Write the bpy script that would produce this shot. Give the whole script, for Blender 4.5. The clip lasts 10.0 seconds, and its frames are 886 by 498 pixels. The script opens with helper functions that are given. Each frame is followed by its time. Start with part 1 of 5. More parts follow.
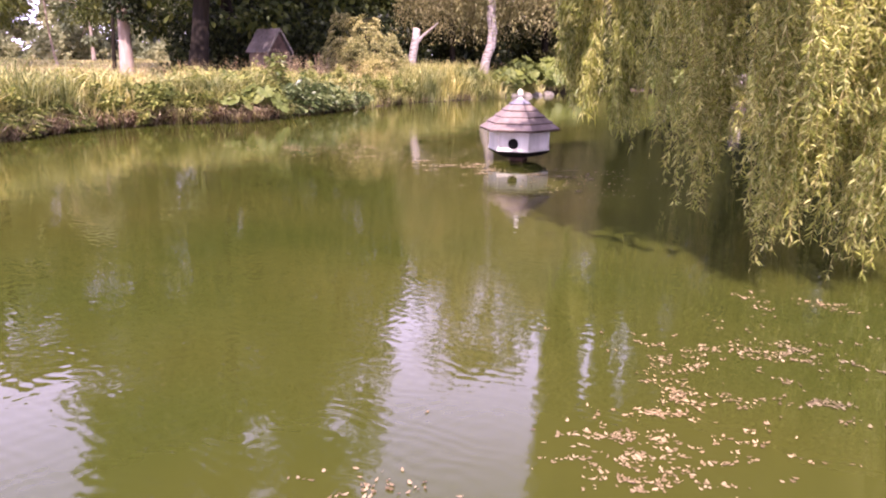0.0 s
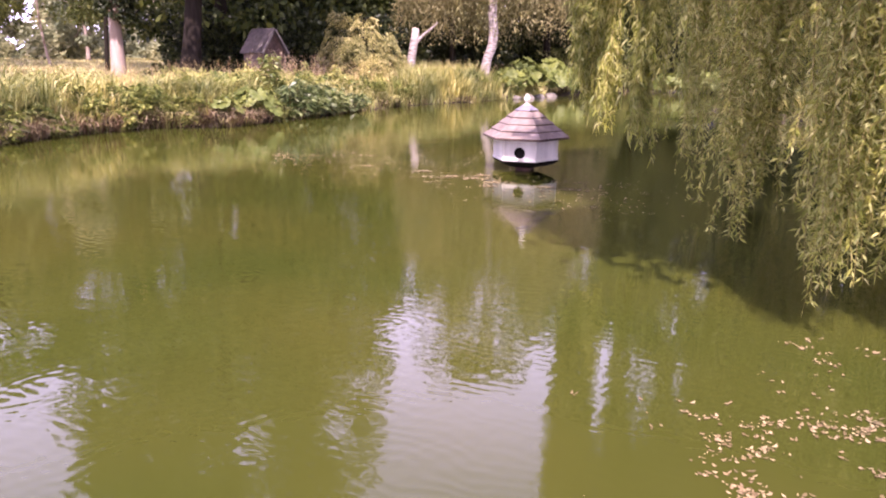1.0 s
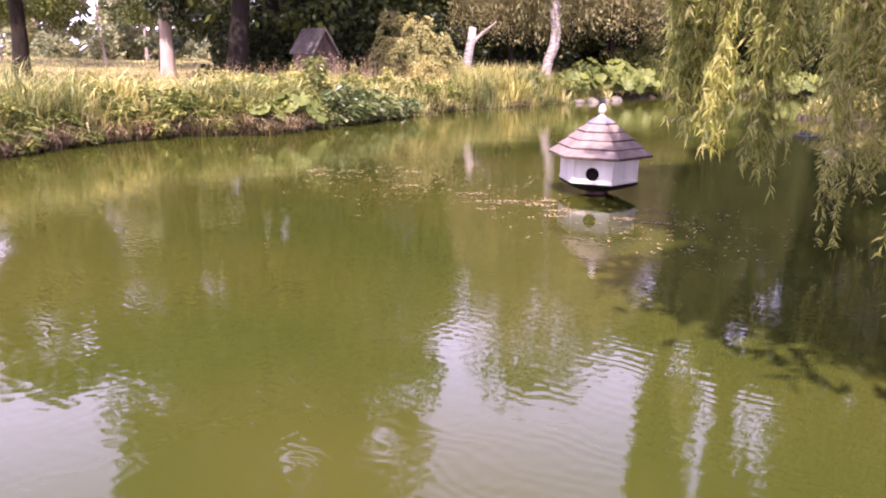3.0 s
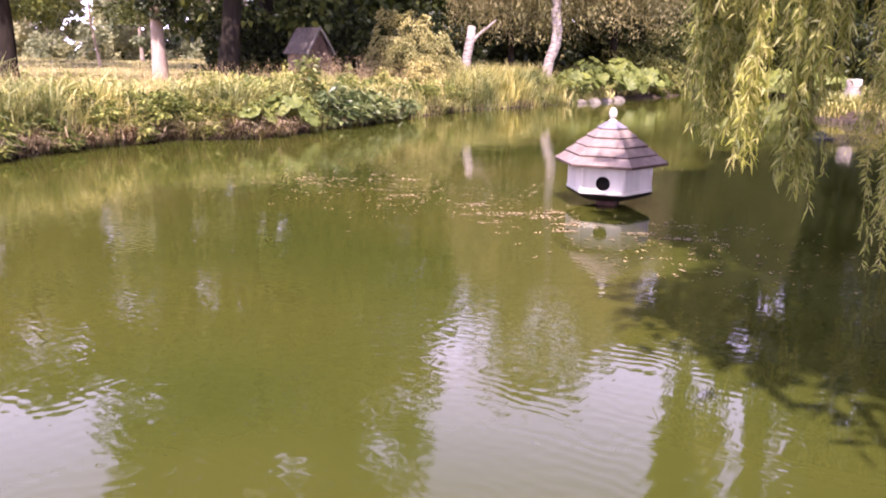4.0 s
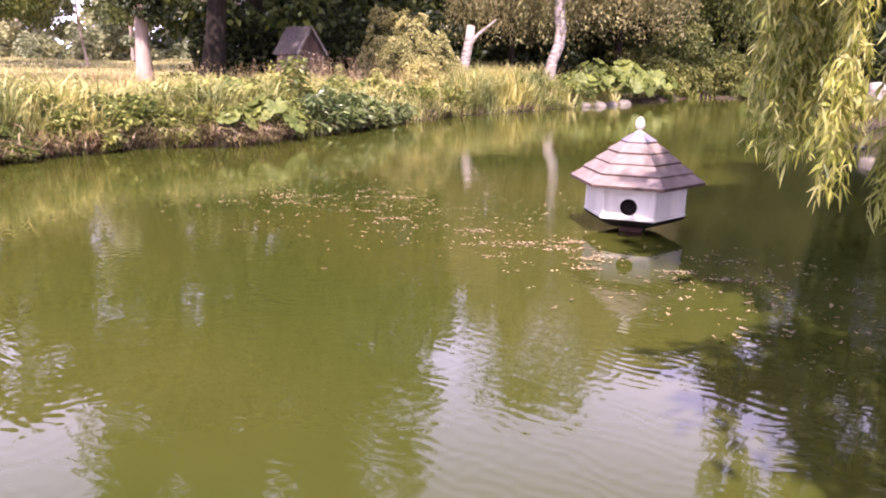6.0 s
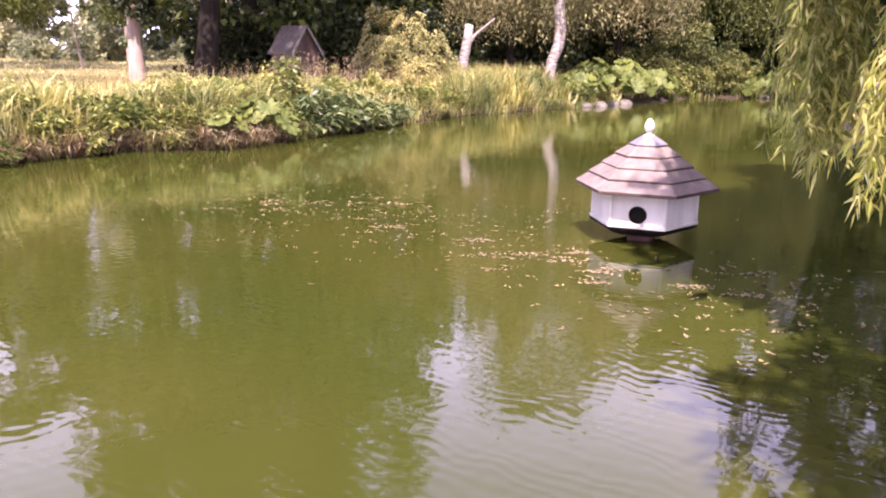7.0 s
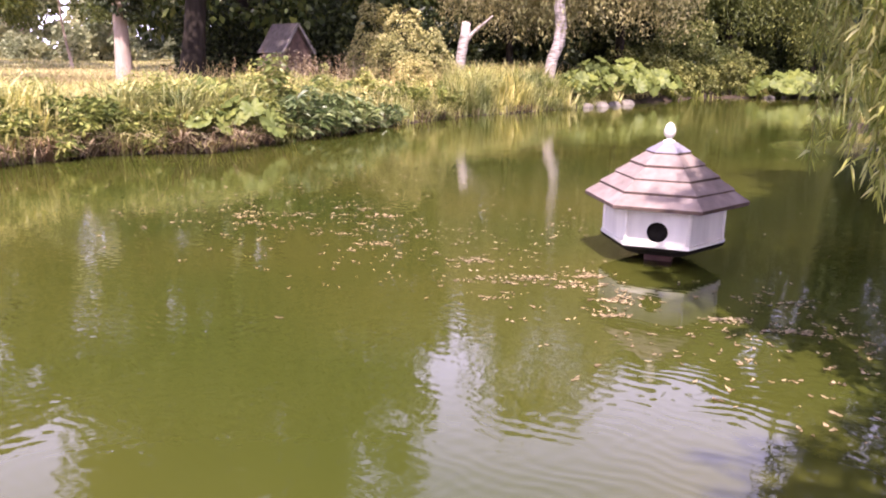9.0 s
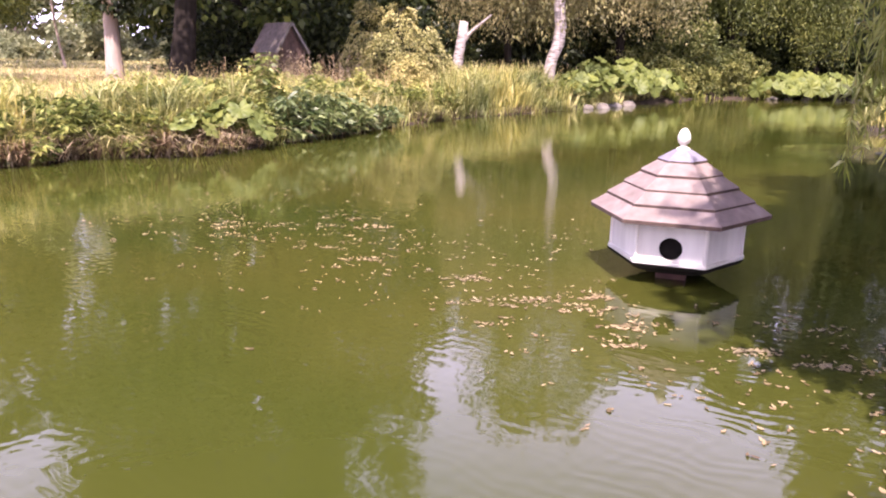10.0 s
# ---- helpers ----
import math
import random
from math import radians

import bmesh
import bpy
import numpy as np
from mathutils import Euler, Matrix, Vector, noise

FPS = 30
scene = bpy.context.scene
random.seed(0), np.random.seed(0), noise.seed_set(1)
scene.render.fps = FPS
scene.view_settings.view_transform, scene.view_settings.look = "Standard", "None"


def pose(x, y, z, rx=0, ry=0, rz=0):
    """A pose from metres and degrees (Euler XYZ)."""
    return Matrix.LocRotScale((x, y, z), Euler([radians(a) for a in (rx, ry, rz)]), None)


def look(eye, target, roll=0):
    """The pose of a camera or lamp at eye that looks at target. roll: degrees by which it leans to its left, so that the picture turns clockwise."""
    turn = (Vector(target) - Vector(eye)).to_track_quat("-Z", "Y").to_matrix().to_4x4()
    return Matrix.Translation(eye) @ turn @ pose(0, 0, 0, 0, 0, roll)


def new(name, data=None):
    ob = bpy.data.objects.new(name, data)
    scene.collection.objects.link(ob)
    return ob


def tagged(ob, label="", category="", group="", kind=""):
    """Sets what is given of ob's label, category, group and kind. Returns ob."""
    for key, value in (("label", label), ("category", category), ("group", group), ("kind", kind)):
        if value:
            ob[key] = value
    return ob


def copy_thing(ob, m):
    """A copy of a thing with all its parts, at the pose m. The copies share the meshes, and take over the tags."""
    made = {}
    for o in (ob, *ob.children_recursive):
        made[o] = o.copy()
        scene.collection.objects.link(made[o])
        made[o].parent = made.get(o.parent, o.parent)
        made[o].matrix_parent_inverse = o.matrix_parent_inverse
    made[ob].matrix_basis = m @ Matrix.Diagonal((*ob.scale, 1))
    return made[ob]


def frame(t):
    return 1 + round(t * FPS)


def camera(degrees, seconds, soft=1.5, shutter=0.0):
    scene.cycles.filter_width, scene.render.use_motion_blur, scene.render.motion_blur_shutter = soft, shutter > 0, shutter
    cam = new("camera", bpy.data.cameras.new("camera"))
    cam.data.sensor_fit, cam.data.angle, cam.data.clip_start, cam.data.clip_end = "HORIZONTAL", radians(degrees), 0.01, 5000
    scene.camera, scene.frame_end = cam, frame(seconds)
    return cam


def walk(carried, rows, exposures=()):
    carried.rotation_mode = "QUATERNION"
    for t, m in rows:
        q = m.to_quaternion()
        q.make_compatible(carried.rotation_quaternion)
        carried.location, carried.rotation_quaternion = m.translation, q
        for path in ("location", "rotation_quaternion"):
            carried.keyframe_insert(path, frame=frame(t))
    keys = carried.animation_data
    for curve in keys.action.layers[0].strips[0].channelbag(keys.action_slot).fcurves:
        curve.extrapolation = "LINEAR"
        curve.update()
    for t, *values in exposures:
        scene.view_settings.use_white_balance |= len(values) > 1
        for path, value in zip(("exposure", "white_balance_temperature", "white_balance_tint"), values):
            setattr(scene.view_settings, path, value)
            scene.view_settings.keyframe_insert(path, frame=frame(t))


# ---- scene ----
cam = camera(62.1, 10.0, soft=2.0)
PATH = [
    (0, (0.762, 0.43, 1.558), (0.602, 2.357, 1.048), 0.6),
    (0.5, (0.72, 0.807, 1.584), (0.562, 2.734, 1.073), 0.6),
    (1, (0.658, 1.192, 1.601), (0.502, 3.119, 1.090), 0.7),
    (1.5, (0.59, 1.639, 1.618), (0.338, 3.556, 1.106), 0.5),
    (2, (0.529, 2.03, 1.619), (0.228, 3.94, 1.107), 0.7),
    (2.5, (0.513, 2.419, 1.623), (0.212, 4.329, 1.111), 0.7),
    (4, (0.389, 3.456, 1.634), (0.091, 5.365, 1.120), 0.5),
    (4.5, (0.323, 3.797, 1.635), (0.026, 5.708, 1.121), 0.5),
    (5, (0.274, 4.094, 1.625), (-0.02, 6.005, 1.113), 0.6),
    (5.5, (0.232, 4.431, 1.622), (-0.06, 6.342, 1.111), 0.7),
    (7, (0.15, 5.148, 1.603), (-0.139, 7.06, 1.092), 0.5),
    (7.5, (0.124, 5.352, 1.596), (-0.163, 7.264, 1.085), 0.5),
    (8, (0.083, 5.536, 1.586), (-0.201, 7.449, 1.075), 0.6),
    (8.5, (0.067, 5.726, 1.574), (-0.216, 7.638, 1.063), 0.5),
    (9, (0.07, 5.945, 1.565), (-0.213, 7.858, 1.054), 0.5),
    (9.5, (0.039, 6.194, 1.563), (-0.24, 8.107, 1.052), 0.5),
    (10, (0.032, 6.46, 1.555), (-0.246, 8.374, 1.045), 0.6),
]
walk(cam, [(t, look(eye, target, roll)) for t, eye, target, roll in PATH], [(0.0, 1.22, 6500, 42), (4.0, 1.35, 6500, 39), (10.0, 1.32, 6500, 32)])

# ---- world, sun, exposure ----
SUN_UP, SUN_ROUND = 58, 177
world = bpy.data.worlds.new("sky")
scene.world = world
world.use_nodes = True
wn = world.node_tree.nodes
sky = wn.new("ShaderNodeTexSky")
sky.sky_type = "NISHITA"
sky.sun_disc = False
sky.sun_elevation = radians(SUN_UP)
sky.sun_rotation = radians(SUN_ROUND)
sky.air_density, sky.dust_density, sky.ozone_density = 1.0, 1.5, 1.0
wn["Background"].inputs["Strength"].default_value = 0.12
veil = wn.new("ShaderNodeMix")  # thin bright summer cloud over the blue
veil.data_type = "RGBA"
high = wn.new("ShaderNodeTexCoord")
split = wn.new("ShaderNodeSeparateXYZ")
thin = wn.new("ShaderNodeMapRange")  # hazier towards the horizon
thin.interpolation_type = "SMOOTHSTEP"
thin.inputs["From Min"].default_value, thin.inputs["From Max"].default_value = 0.35, 0.72
thin.inputs["To Min"].default_value, thin.inputs["To Max"].default_value = 0.75, 0.06
world.node_tree.links.new(high.outputs["Generated"], split.inputs["Vector"])
world.node_tree.links.new(split.outputs["Z"], thin.inputs["Value"])
world.node_tree.links.new(thin.outputs["Result"], veil.inputs["Factor"])
veil.inputs[7].default_value = (15.6, 15.2, 21.0, 1)
world.node_tree.links.new(sky.outputs["Color"], veil.inputs[6])
world.node_tree.links.new(veil.outputs[2], wn["Background"].inputs["Color"])

TO_SUN = Vector((math.sin(radians(SUN_ROUND)) * math.cos(radians(SUN_UP)), math.cos(radians(SUN_ROUND)) * math.cos(radians(SUN_UP)), math.sin(radians(SUN_UP))))
sun = new("sun", bpy.data.lights.new("sun", "SUN"))
sun.data.energy, sun.data.angle, sun.data.color = 5.0, radians(0.6), (1.0, 0.94, 0.84)
sun.matrix_world = look(TO_SUN * 60, (0, 0, 0))



# ---- materials ----
def nodes_of(name):
    m = bpy.data.materials.new(name)
    m.use_nodes = True
    t = m.node_tree
    return m, t, t.nodes["Principled BSDF"], t.nodes["Material Output"]


def link(t, a, b):
    t.links.new(a, b)


def noise_tex(t, scale, detail=4.0, stretch=(1, 1, 1), coords="Object"):
    tc = t.nodes.new("ShaderNodeTexCoord")
    mp = t.nodes.new("ShaderNodeMapping")
    mp.inputs["Scale"].default_value = stretch
    nt = t.nodes.new("ShaderNodeTexNoise")
    nt.inputs["Scale"].default_value, nt.inputs["Detail"].default_value = scale, detail
    link(t, tc.outputs[coords], mp.inputs["Vector"])
    link(t, mp.outputs["Vector"], nt.inputs["Vector"])
    return nt


def ramp(t, source, stops):
    r = t.nodes.new("ShaderNodeValToRGB")
    while len(r.color_ramp.elements) < len(stops):
        r.color_ramp.elements.new(0.5)
    for e, (p, c) in zip(r.color_ramp.elements, stops):
        e.position, e.color = p, (*c, 1)
    link(t, source, r.inputs["Fac"])
    return r


def mixed(t, fac, a, b, mode="MIX"):
    x = t.nodes.new("ShaderNodeMix")
    x.data_type, x.blend_type = "RGBA", mode
    if isinstance(fac, float):
        x.inputs["Factor"].default_value = fac
    else:
        link(t, fac, x.inputs["Factor"])
    for s, k in ((a, "A"), (b, "B")):
        if isinstance(s, tuple):
            x.inputs[[i for i, q in enumerate(x.inputs) if q.name == k and q.type == "RGBA"][0]].default_value = (*s, 1)
        else:
            link(t, s, x.inputs[[i for i, q in enumerate(x.inputs) if q.name == k and q.type == "RGBA"][0]])
    return [o for o in x.outputs if o.type == "RGBA"][0]


def bumped(t, bsdf, height, strength=0.3, distance=0.01):
    b = t.nodes.new("ShaderNodeBump")
    b.inputs["Strength"].default_value, b.inputs["Distance"].default_value = strength, distance
    link(t, height, b.inputs["Height"])
    link(t, b.outputs["Normal"], bsdf.inputs["Normal"])
    return b


def foliage(name, dark, mid, light, through_light=0.3, rough=0.5, patch=0.35, vary=0.3):
    """Leaves: each leaf its own shade, broad patches over the plant, light that shines through."""
    m, t, b, out = nodes_of(name)
    geo = t.nodes.new("ShaderNodeNewGeometry")
    col = ramp(t, geo.outputs["Random Per Island"], [(0.0, dark), (0.5, mid), (1.0, light)])
    big = noise_tex(t, patch, 3.0)
    tone = ramp(t, big.outputs["Fac"], [(0.35, (1 - vary, 1 - 0.85 * vary, 1 - vary)), (0.65, (1 + 0.8 * vary, 1 + 0.6 * vary, 1 + 0.2 * vary))])
    c = mixed(t, 1.0, col.outputs["Color"], tone.outputs["Color"], "MULTIPLY")
    who = t.nodes.new("ShaderNodeObjectInfo")  # no two plants alike
    own = ramp(t, who.outputs["Random"], [(0.0, (0.76, 0.80, 0.80)), (1.0, (1.22, 1.16, 1.10))])
    c = mixed(t, 1.0, c, own.outputs["Color"], "MULTIPLY")
    link(t, c, b.inputs["Base Color"])
    b.inputs["Roughness"].default_value = rough
    b.inputs["Specular IOR Level"].default_value = 0.35
    tr = t.nodes.new("ShaderNodeBsdfTranslucent")
    link(t, c, tr.inputs["Color"])
    mx = t.nodes.new("ShaderNodeMixShader")
    mx.inputs["Fac"].default_value = through_light
    link(t, b.outputs["BSDF"], mx.inputs[1])
    link(t, tr.outputs["BSDF"], mx.inputs[2])
    link(t, mx.outputs["Shader"], out.inputs["Surface"])
    return m


def bark(name, c1, c2, scale=9.0, stretch=(1, 1, 0.25), depth=0.03):
    m, t, b, out = nodes_of(name)
    n = noise_tex(t, scale, 8.0, stretch)
    big = noise_tex(t, 0.8, 2.0)
    col = ramp(t, n.outputs["Fac"], [(0.3, c1), (0.7, c2)])
    c = mixed(t, big.outputs["Fac"], col.outputs["Color"], c1)
    link(t, c, b.inputs["Base Color"])
    b.inputs["Roughness"].default_value = 0.9
    b.inputs["Specular IOR Level"].default_value = 0.12
    bumped(t, b, n.outputs["Fac"], 0.8, depth)
    return m


def birch_bark(name):
    m, t, b, out = nodes_of(name)
    n = noise_tex(t, 5.0, 5.0, (1, 1, 5))
    col = ramp(t, n.outputs["Fac"], [(0.30, (0.10, 0.08, 0.07)), (0.42, (0.30, 0.25, 0.23)), (0.7, (0.50, 0.42, 0.40))])
    link(t, col.outputs["Color"], b.inputs["Base Color"])
    b.inputs["Roughness"].default_value = 0.75
    bumped(t, b, n.outputs["Fac"], 0.5, 0.02)
    return m


def plain(name, c1, c2, scale=6.0, rough=0.7, stretch=(1, 1, 1), depth=0.004, strength=0.3):
    m, t, b, out = nodes_of(name)
    n = noise_tex(t, scale, 6.0, stretch)
    big = noise_tex(t, scale * 0.13, 2.0)
    mix_f = ramp(t, n.outputs["Fac"], [(0.3, c1), (0.7, c2)])
    tone = ramp(t, big.outputs["Fac"], [(0.3, (0.8, 0.8, 0.8)), (0.7, (1.1, 1.1, 1.1))])
    link(t, mixed(t, 1.0, mix_f.outputs["Color"], tone.outputs["Color"], "MULTIPLY"), b.inputs["Base Color"])
    b.inputs["Roughness"].default_value = rough
    bumped(t, b, n.outputs["Fac"], strength, depth)
    return m


def pond_water():
    """Turbid green pond: a smooth skin, trains of small ripples in patches, over olive water."""
    m, t, b, out = nodes_of("pond_water")
    big = noise_tex(t, 0.34, 2.0)
    col = ramp(t, big.outputs["Fac"], [(0.34, (0.037, 0.046, 0.0082)), (0.66, (0.058, 0.057, 0.0115))])
    link(t, col.outputs["Color"], b.inputs["Base Color"])
    b.inputs["Roughness"].default_value = 0.035
    b.inputs["IOR"].default_value = 1.47

    def math_node(op, x, y):
        n = t.nodes.new("ShaderNodeMath")
        n.operation = op
        for i, q in enumerate((x, y)):
            if isinstance(q, float):
                n.inputs[i].default_value = q
            else:
                link(t, q, n.inputs[i])
        return n.outputs["Value"]

    # two trains of ripples that cross, so that the crests stay short
    def train_of(angle, scale):
        tc = t.nodes.new("ShaderNodeTexCoord")
        mp = t.nodes.new("ShaderNodeMapping")
        mp.inputs["Rotation"].default_value = (0, 0, radians(angle))
        link(t, tc.outputs["Object"], mp.inputs["Vector"])
        wave = t.nodes.new("ShaderNodeTexWave")
        wave.wave_type, wave.bands_direction, wave.wave_profile = "BANDS", "Y", "SIN"
        for key, q in (("Scale", scale), ("Distortion", 9.0), ("Detail", 1.5), ("Detail Scale", 0.9), ("Detail Roughness", 0.4)):
            wave.inputs[key].default_value = q
        link(t, mp.outputs["Vector"], wave.inputs["Vector"])
        return wave.outputs["Fac"]

    crests = math_node("ADD", train_of(24.0, 3.9), math_node("MULTIPLY", train_of(-52.0, 3.3), 0.75))
    fine = noise_tex(t, 7.5, 1.0, (0.8, 1.15, 1.0))
    swell = noise_tex(t, 1.1, 2.0, (0.6, 1.0, 1.0))
    patch = noise_tex(t, 0.9, 2.0)
    calm = ramp(t, patch.outputs["Fac"], [(0.36, (0.35, 0.35, 0.35)), (0.60, (1, 1, 1))])
    geo = t.nodes.new("ShaderNodeNewGeometry")
    far = t.nodes.new("ShaderNodeVectorMath")
    far.operation = "DISTANCE"
    far.inputs[1].default_value = (5.3, 19.75, 0.0)
    link(t, geo.outputs["Position"], far.inputs[0])
    stir = t.nodes.new("ShaderNodeMapRange")  # the aerator stirs the water round it
    stir.inputs["From Min"].default_value, stir.inputs["From Max"].default_value = 0.35, 1.5
    stir.inputs["To Min"].default_value, stir.inputs["To Max"].default_value = 60.0, 0.0
    link(t, far.outputs["Value"], stir.inputs["Value"])
    train = math_node("MULTIPLY", math_node("MULTIPLY", crests, calm.outputs["Color"]), 0.21)
    rough_water = math_node("MULTIPLY", fine.outputs["Fac"], math_node("ADD", stir.outputs["Result"], 0.45))
    height = math_node("ADD", train, rough_water)
    b1 = t.nodes.new("ShaderNodeBump")
    b1.inputs["Strength"].default_value, b1.inputs["Distance"].default_value = 1.0, 0.0014
    link(t, height, b1.inputs["Height"])
    b2 = t.nodes.new("ShaderNodeBump")
    b2.inputs["Strength"].default_value, b2.inputs["Distance"].default_value = 1.0, 0.0022
    link(t, swell.outputs["Fac"], b2.inputs["Height"])
    link(t, b1.outputs["Normal"], b2.inputs["Normal"])
    link(t, b2.outputs["Normal"], b.inputs["Normal"])
    return m


def ground_soil():
    m, t, b, out = nodes_of("bank_soil")
    n = noise_tex(t, 3.0, 8.0)
    big = noise_tex(t, 0.15, 3.0)
    grassy = ramp(t, n.outputs["Fac"], [(0.3, (0.10, 0.10, 0.025)), (0.7, (0.24, 0.20, 0.06))])
    dry = ramp(t, n.outputs["Fac"], [(0.3, (0.26, 0.21, 0.08)), (0.7, (0.44, 0.37, 0.17))])
    meadow_c = mixed(t, big.outputs["Fac"], grassy.outputs["Color"], dry.outputs["Color"])
    mud = ramp(t, n.outputs["Fac"], [(0.3, (0.022, 0.015, 0.010)), (0.7, (0.07, 0.042, 0.028))])
    pos = t.nodes.new("ShaderNodeNewGeometry")
    sep = t.nodes.new("ShaderNodeSeparateXYZ")
    link(t, pos.outputs["Position"], sep.inputs["Vector"])
    edge = ramp(t, sep.outputs["Z"], [(0.25, (0, 0, 0)), (0.34, (1, 1, 1))])
    link(t, mixed(t, edge.outputs["Color"], mud.outputs["Color"], meadow_c), b.inputs["Base Color"])
    b.inputs["Roughness"].default_value = 0.95
    bumped(t, b, n.outputs["Fac"], 0.8, 0.08)
    return m


M_WATER = pond_water()
M_GROUND = ground_soil()
M_GRASS = foliage("meadow_grass", (0.25, 0.25, 0.09), (0.55, 0.505, 0.24), (0.78, 0.69, 0.43), 0.35, 0.6, 0.25)
M_SEED = foliage("grass_seed_heads", (0.22, 0.16, 0.085), (0.40, 0.30, 0.17), (0.58, 0.46, 0.30), 0.25, 0.7, 0.4)
M_REED = foliage("reed_grass", (0.135, 0.165, 0.055), (0.435, 0.44, 0.18), (0.76, 0.72, 0.43), 0.4, 0.45, 0.9, 0.5)
M_STRAW = foliage("dead_stems", (0.07, 0.045, 0.03), (0.24, 0.16, 0.10), (0.52, 0.42, 0.32), 0.1, 0.8, 1.2)
M_COMFREY = foliage("comfrey_leaves", (0.035, 0.06, 0.02), (0.13, 0.175, 0.06), (0.34, 0.38, 0.19), 0.25, 0.33, 1.0)
M_NETTLE = foliage("nettle_leaves", (0.058, 0.088, 0.022), (0.175, 0.21, 0.055), (0.42, 0.43, 0.15), 0.3, 0.45, 1.0)
M_GUNNERA = foliage("gunnera_leaves", (0.05, 0.078, 0.018), (0.108, 0.145, 0.034), (0.20, 0.235, 0.07), 0.35, 0.5, 1.5)
M_GOLDEN = foliage("golden_conifer", (0.07, 0.074, 0.028), (0.32, 0.31, 0.12), (0.60, 0.54, 0.29), 0.25, 0.6, 1.0)
M_WILLOW = foliage("willow_leaves", (0.17, 0.21, 0.045), (0.54, 0.55, 0.155), (0.86, 0.82, 0.42), 0.55, 0.42, 0.5)
M_TREE = foliage("broad_leaves", (0.028, 0.048, 0.013), (0.075, 0.10, 0.026), (0.16, 0.18, 0.05), 0.3, 0.5, 0.4)
M_TREE_LIGHT = foliage("light_leaves", (0.05, 0.065, 0.016), (0.11, 0.13, 0.034), (0.21, 0.22, 0.068), 0.35, 0.5, 0.4)
M_SHRUB = foliage("shrub_leaves", (0.06, 0.075, 0.022), (0.16, 0.18, 0.06), (0.34, 0.34, 0.15), 0.3, 0.45, 0.8, 0.45)
# sunlit copy of the weeping leaves: the extra light is in the colour
M_WEEP_LIT = foliage("lit_weeping_leaves", (0.18, 0.16, 0.075), (0.34, 0.295, 0.14), (0.52, 0.44, 0.25), 0.3, 0.55, 0.5)
M_WEEP = foliage("weeping_leaves", (0.14, 0.13, 0.055), (0.26, 0.235, 0.10), (0.40, 0.35, 0.18), 0.3, 0.55, 0.5)
# leaves with deep shade put into their colour, for undergrowth and ivy
M_SHADE = foliage("painted_shade_leaves", (0.012, 0.020, 0.008), (0.030, 0.042, 0.014), (0.085, 0.10, 0.034), 0.25, 0.5, 0.5)
# distance haze is mixed into this leaf colour: paler and greyer than near leaves
M_PALE = foliage("hazed_far_leaves", (0.20, 0.22, 0.13), (0.31, 0.32, 0.20), (0.42, 0.42, 0.28), 0.3, 0.7, 0.2)
M_HERB = foliage("herb_leaves", (0.15, 0.18, 0.048), (0.38, 0.395, 0.13), (0.66, 0.62, 0.27), 0.35, 0.5, 1.1)
M_BARK = bark("dark_bark", (0.013, 0.010, 0.008), (0.046, 0.035, 0.028))
M_PALE_BARK = bark("pale_bark", (0.34, 0.26, 0.23), (0.58, 0.46, 0.42), 7.0)
M_BIRCH = birch_bark("birch_bark")
M_STEM = plain("green_stalk", (0.14, 0.13, 0.03), (0.26, 0.22, 0.07), 30.0, 0.6)
M_TWIG = plain("willow_twig", (0.30, 0.24, 0.07), (0.42, 0.34, 0.12), 40.0, 0.6)
M_WHITE = plain("white_paint", (0.68, 0.63, 0.575), (0.79, 0.74, 0.68), 14.0, 0.5, (1, 1, 0.2), 0.0015, 0.4)
M_SHINGLE = plain("weathered_cedar", (0.19, 0.138, 0.128), (0.325, 0.25, 0.232), 9.0, 0.8, (1, 1, 1), 0.004, 0.6)
M_EDGE = plain("dark_board_edge", (0.05, 0.03, 0.025), (0.12, 0.075, 0.06), 14.0, 0.9)
M_LEAD = plain("grey_cap", (0.22, 0.20, 0.26), (0.32, 0.29, 0.36), 12.0, 0.55)
# near black with little gloss: base board, and the painted dark inside the house
M_BLACK = plain("black_board", (0.008, 0.007, 0.006), (0.02, 0.017, 0.014), 12.0, 0.9)
M_BLACK.node_tree.nodes["Principled BSDF"].inputs["Specular IOR Level"].default_value = 0.1
M_FLOAT = plain("brown_post", (0.05, 0.024, 0.02), (0.11, 0.055, 0.045), 8.0, 0.95)
M_BRICK = plain("shed_boards", (0.16, 0.105, 0.085), (0.27, 0.19, 0.16), 9.0, 0.85, depth=0.01)
M_SHED_ROOF = plain("shed_roof", (0.10, 0.08, 0.075), (0.19, 0.155, 0.145), 7.0, 0.9, depth=0.02)
M_SHED_DARK = plain("shed_gable", (0.07, 0.042, 0.032), (0.15, 0.09, 0.068), 9.0, 0.85)
M_ROCK = plain("pale_stone", (0.12, 0.10, 0.088), (0.27, 0.235, 0.205), 4.0, 0.85, depth=0.03, strength=0.7)
M_DEBRIS = foliage("fallen_leaves", (0.11, 0.078, 0.046), (0.25, 0.185, 0.118), (0.43, 0.345, 0.24), 0.15, 0.6, 0.9)
M_LOG = plain("weathered_log", (0.03, 0.021, 0.015), (0.10, 0.07, 0.05), 12.0, 0.85, (1, 1, 0.2), 0.01, 0.6)
M_PUMP = plain("black_plastic", (0.015, 0.015, 0.018), (0.035, 0.035, 0.04), 20.0, 0.35)


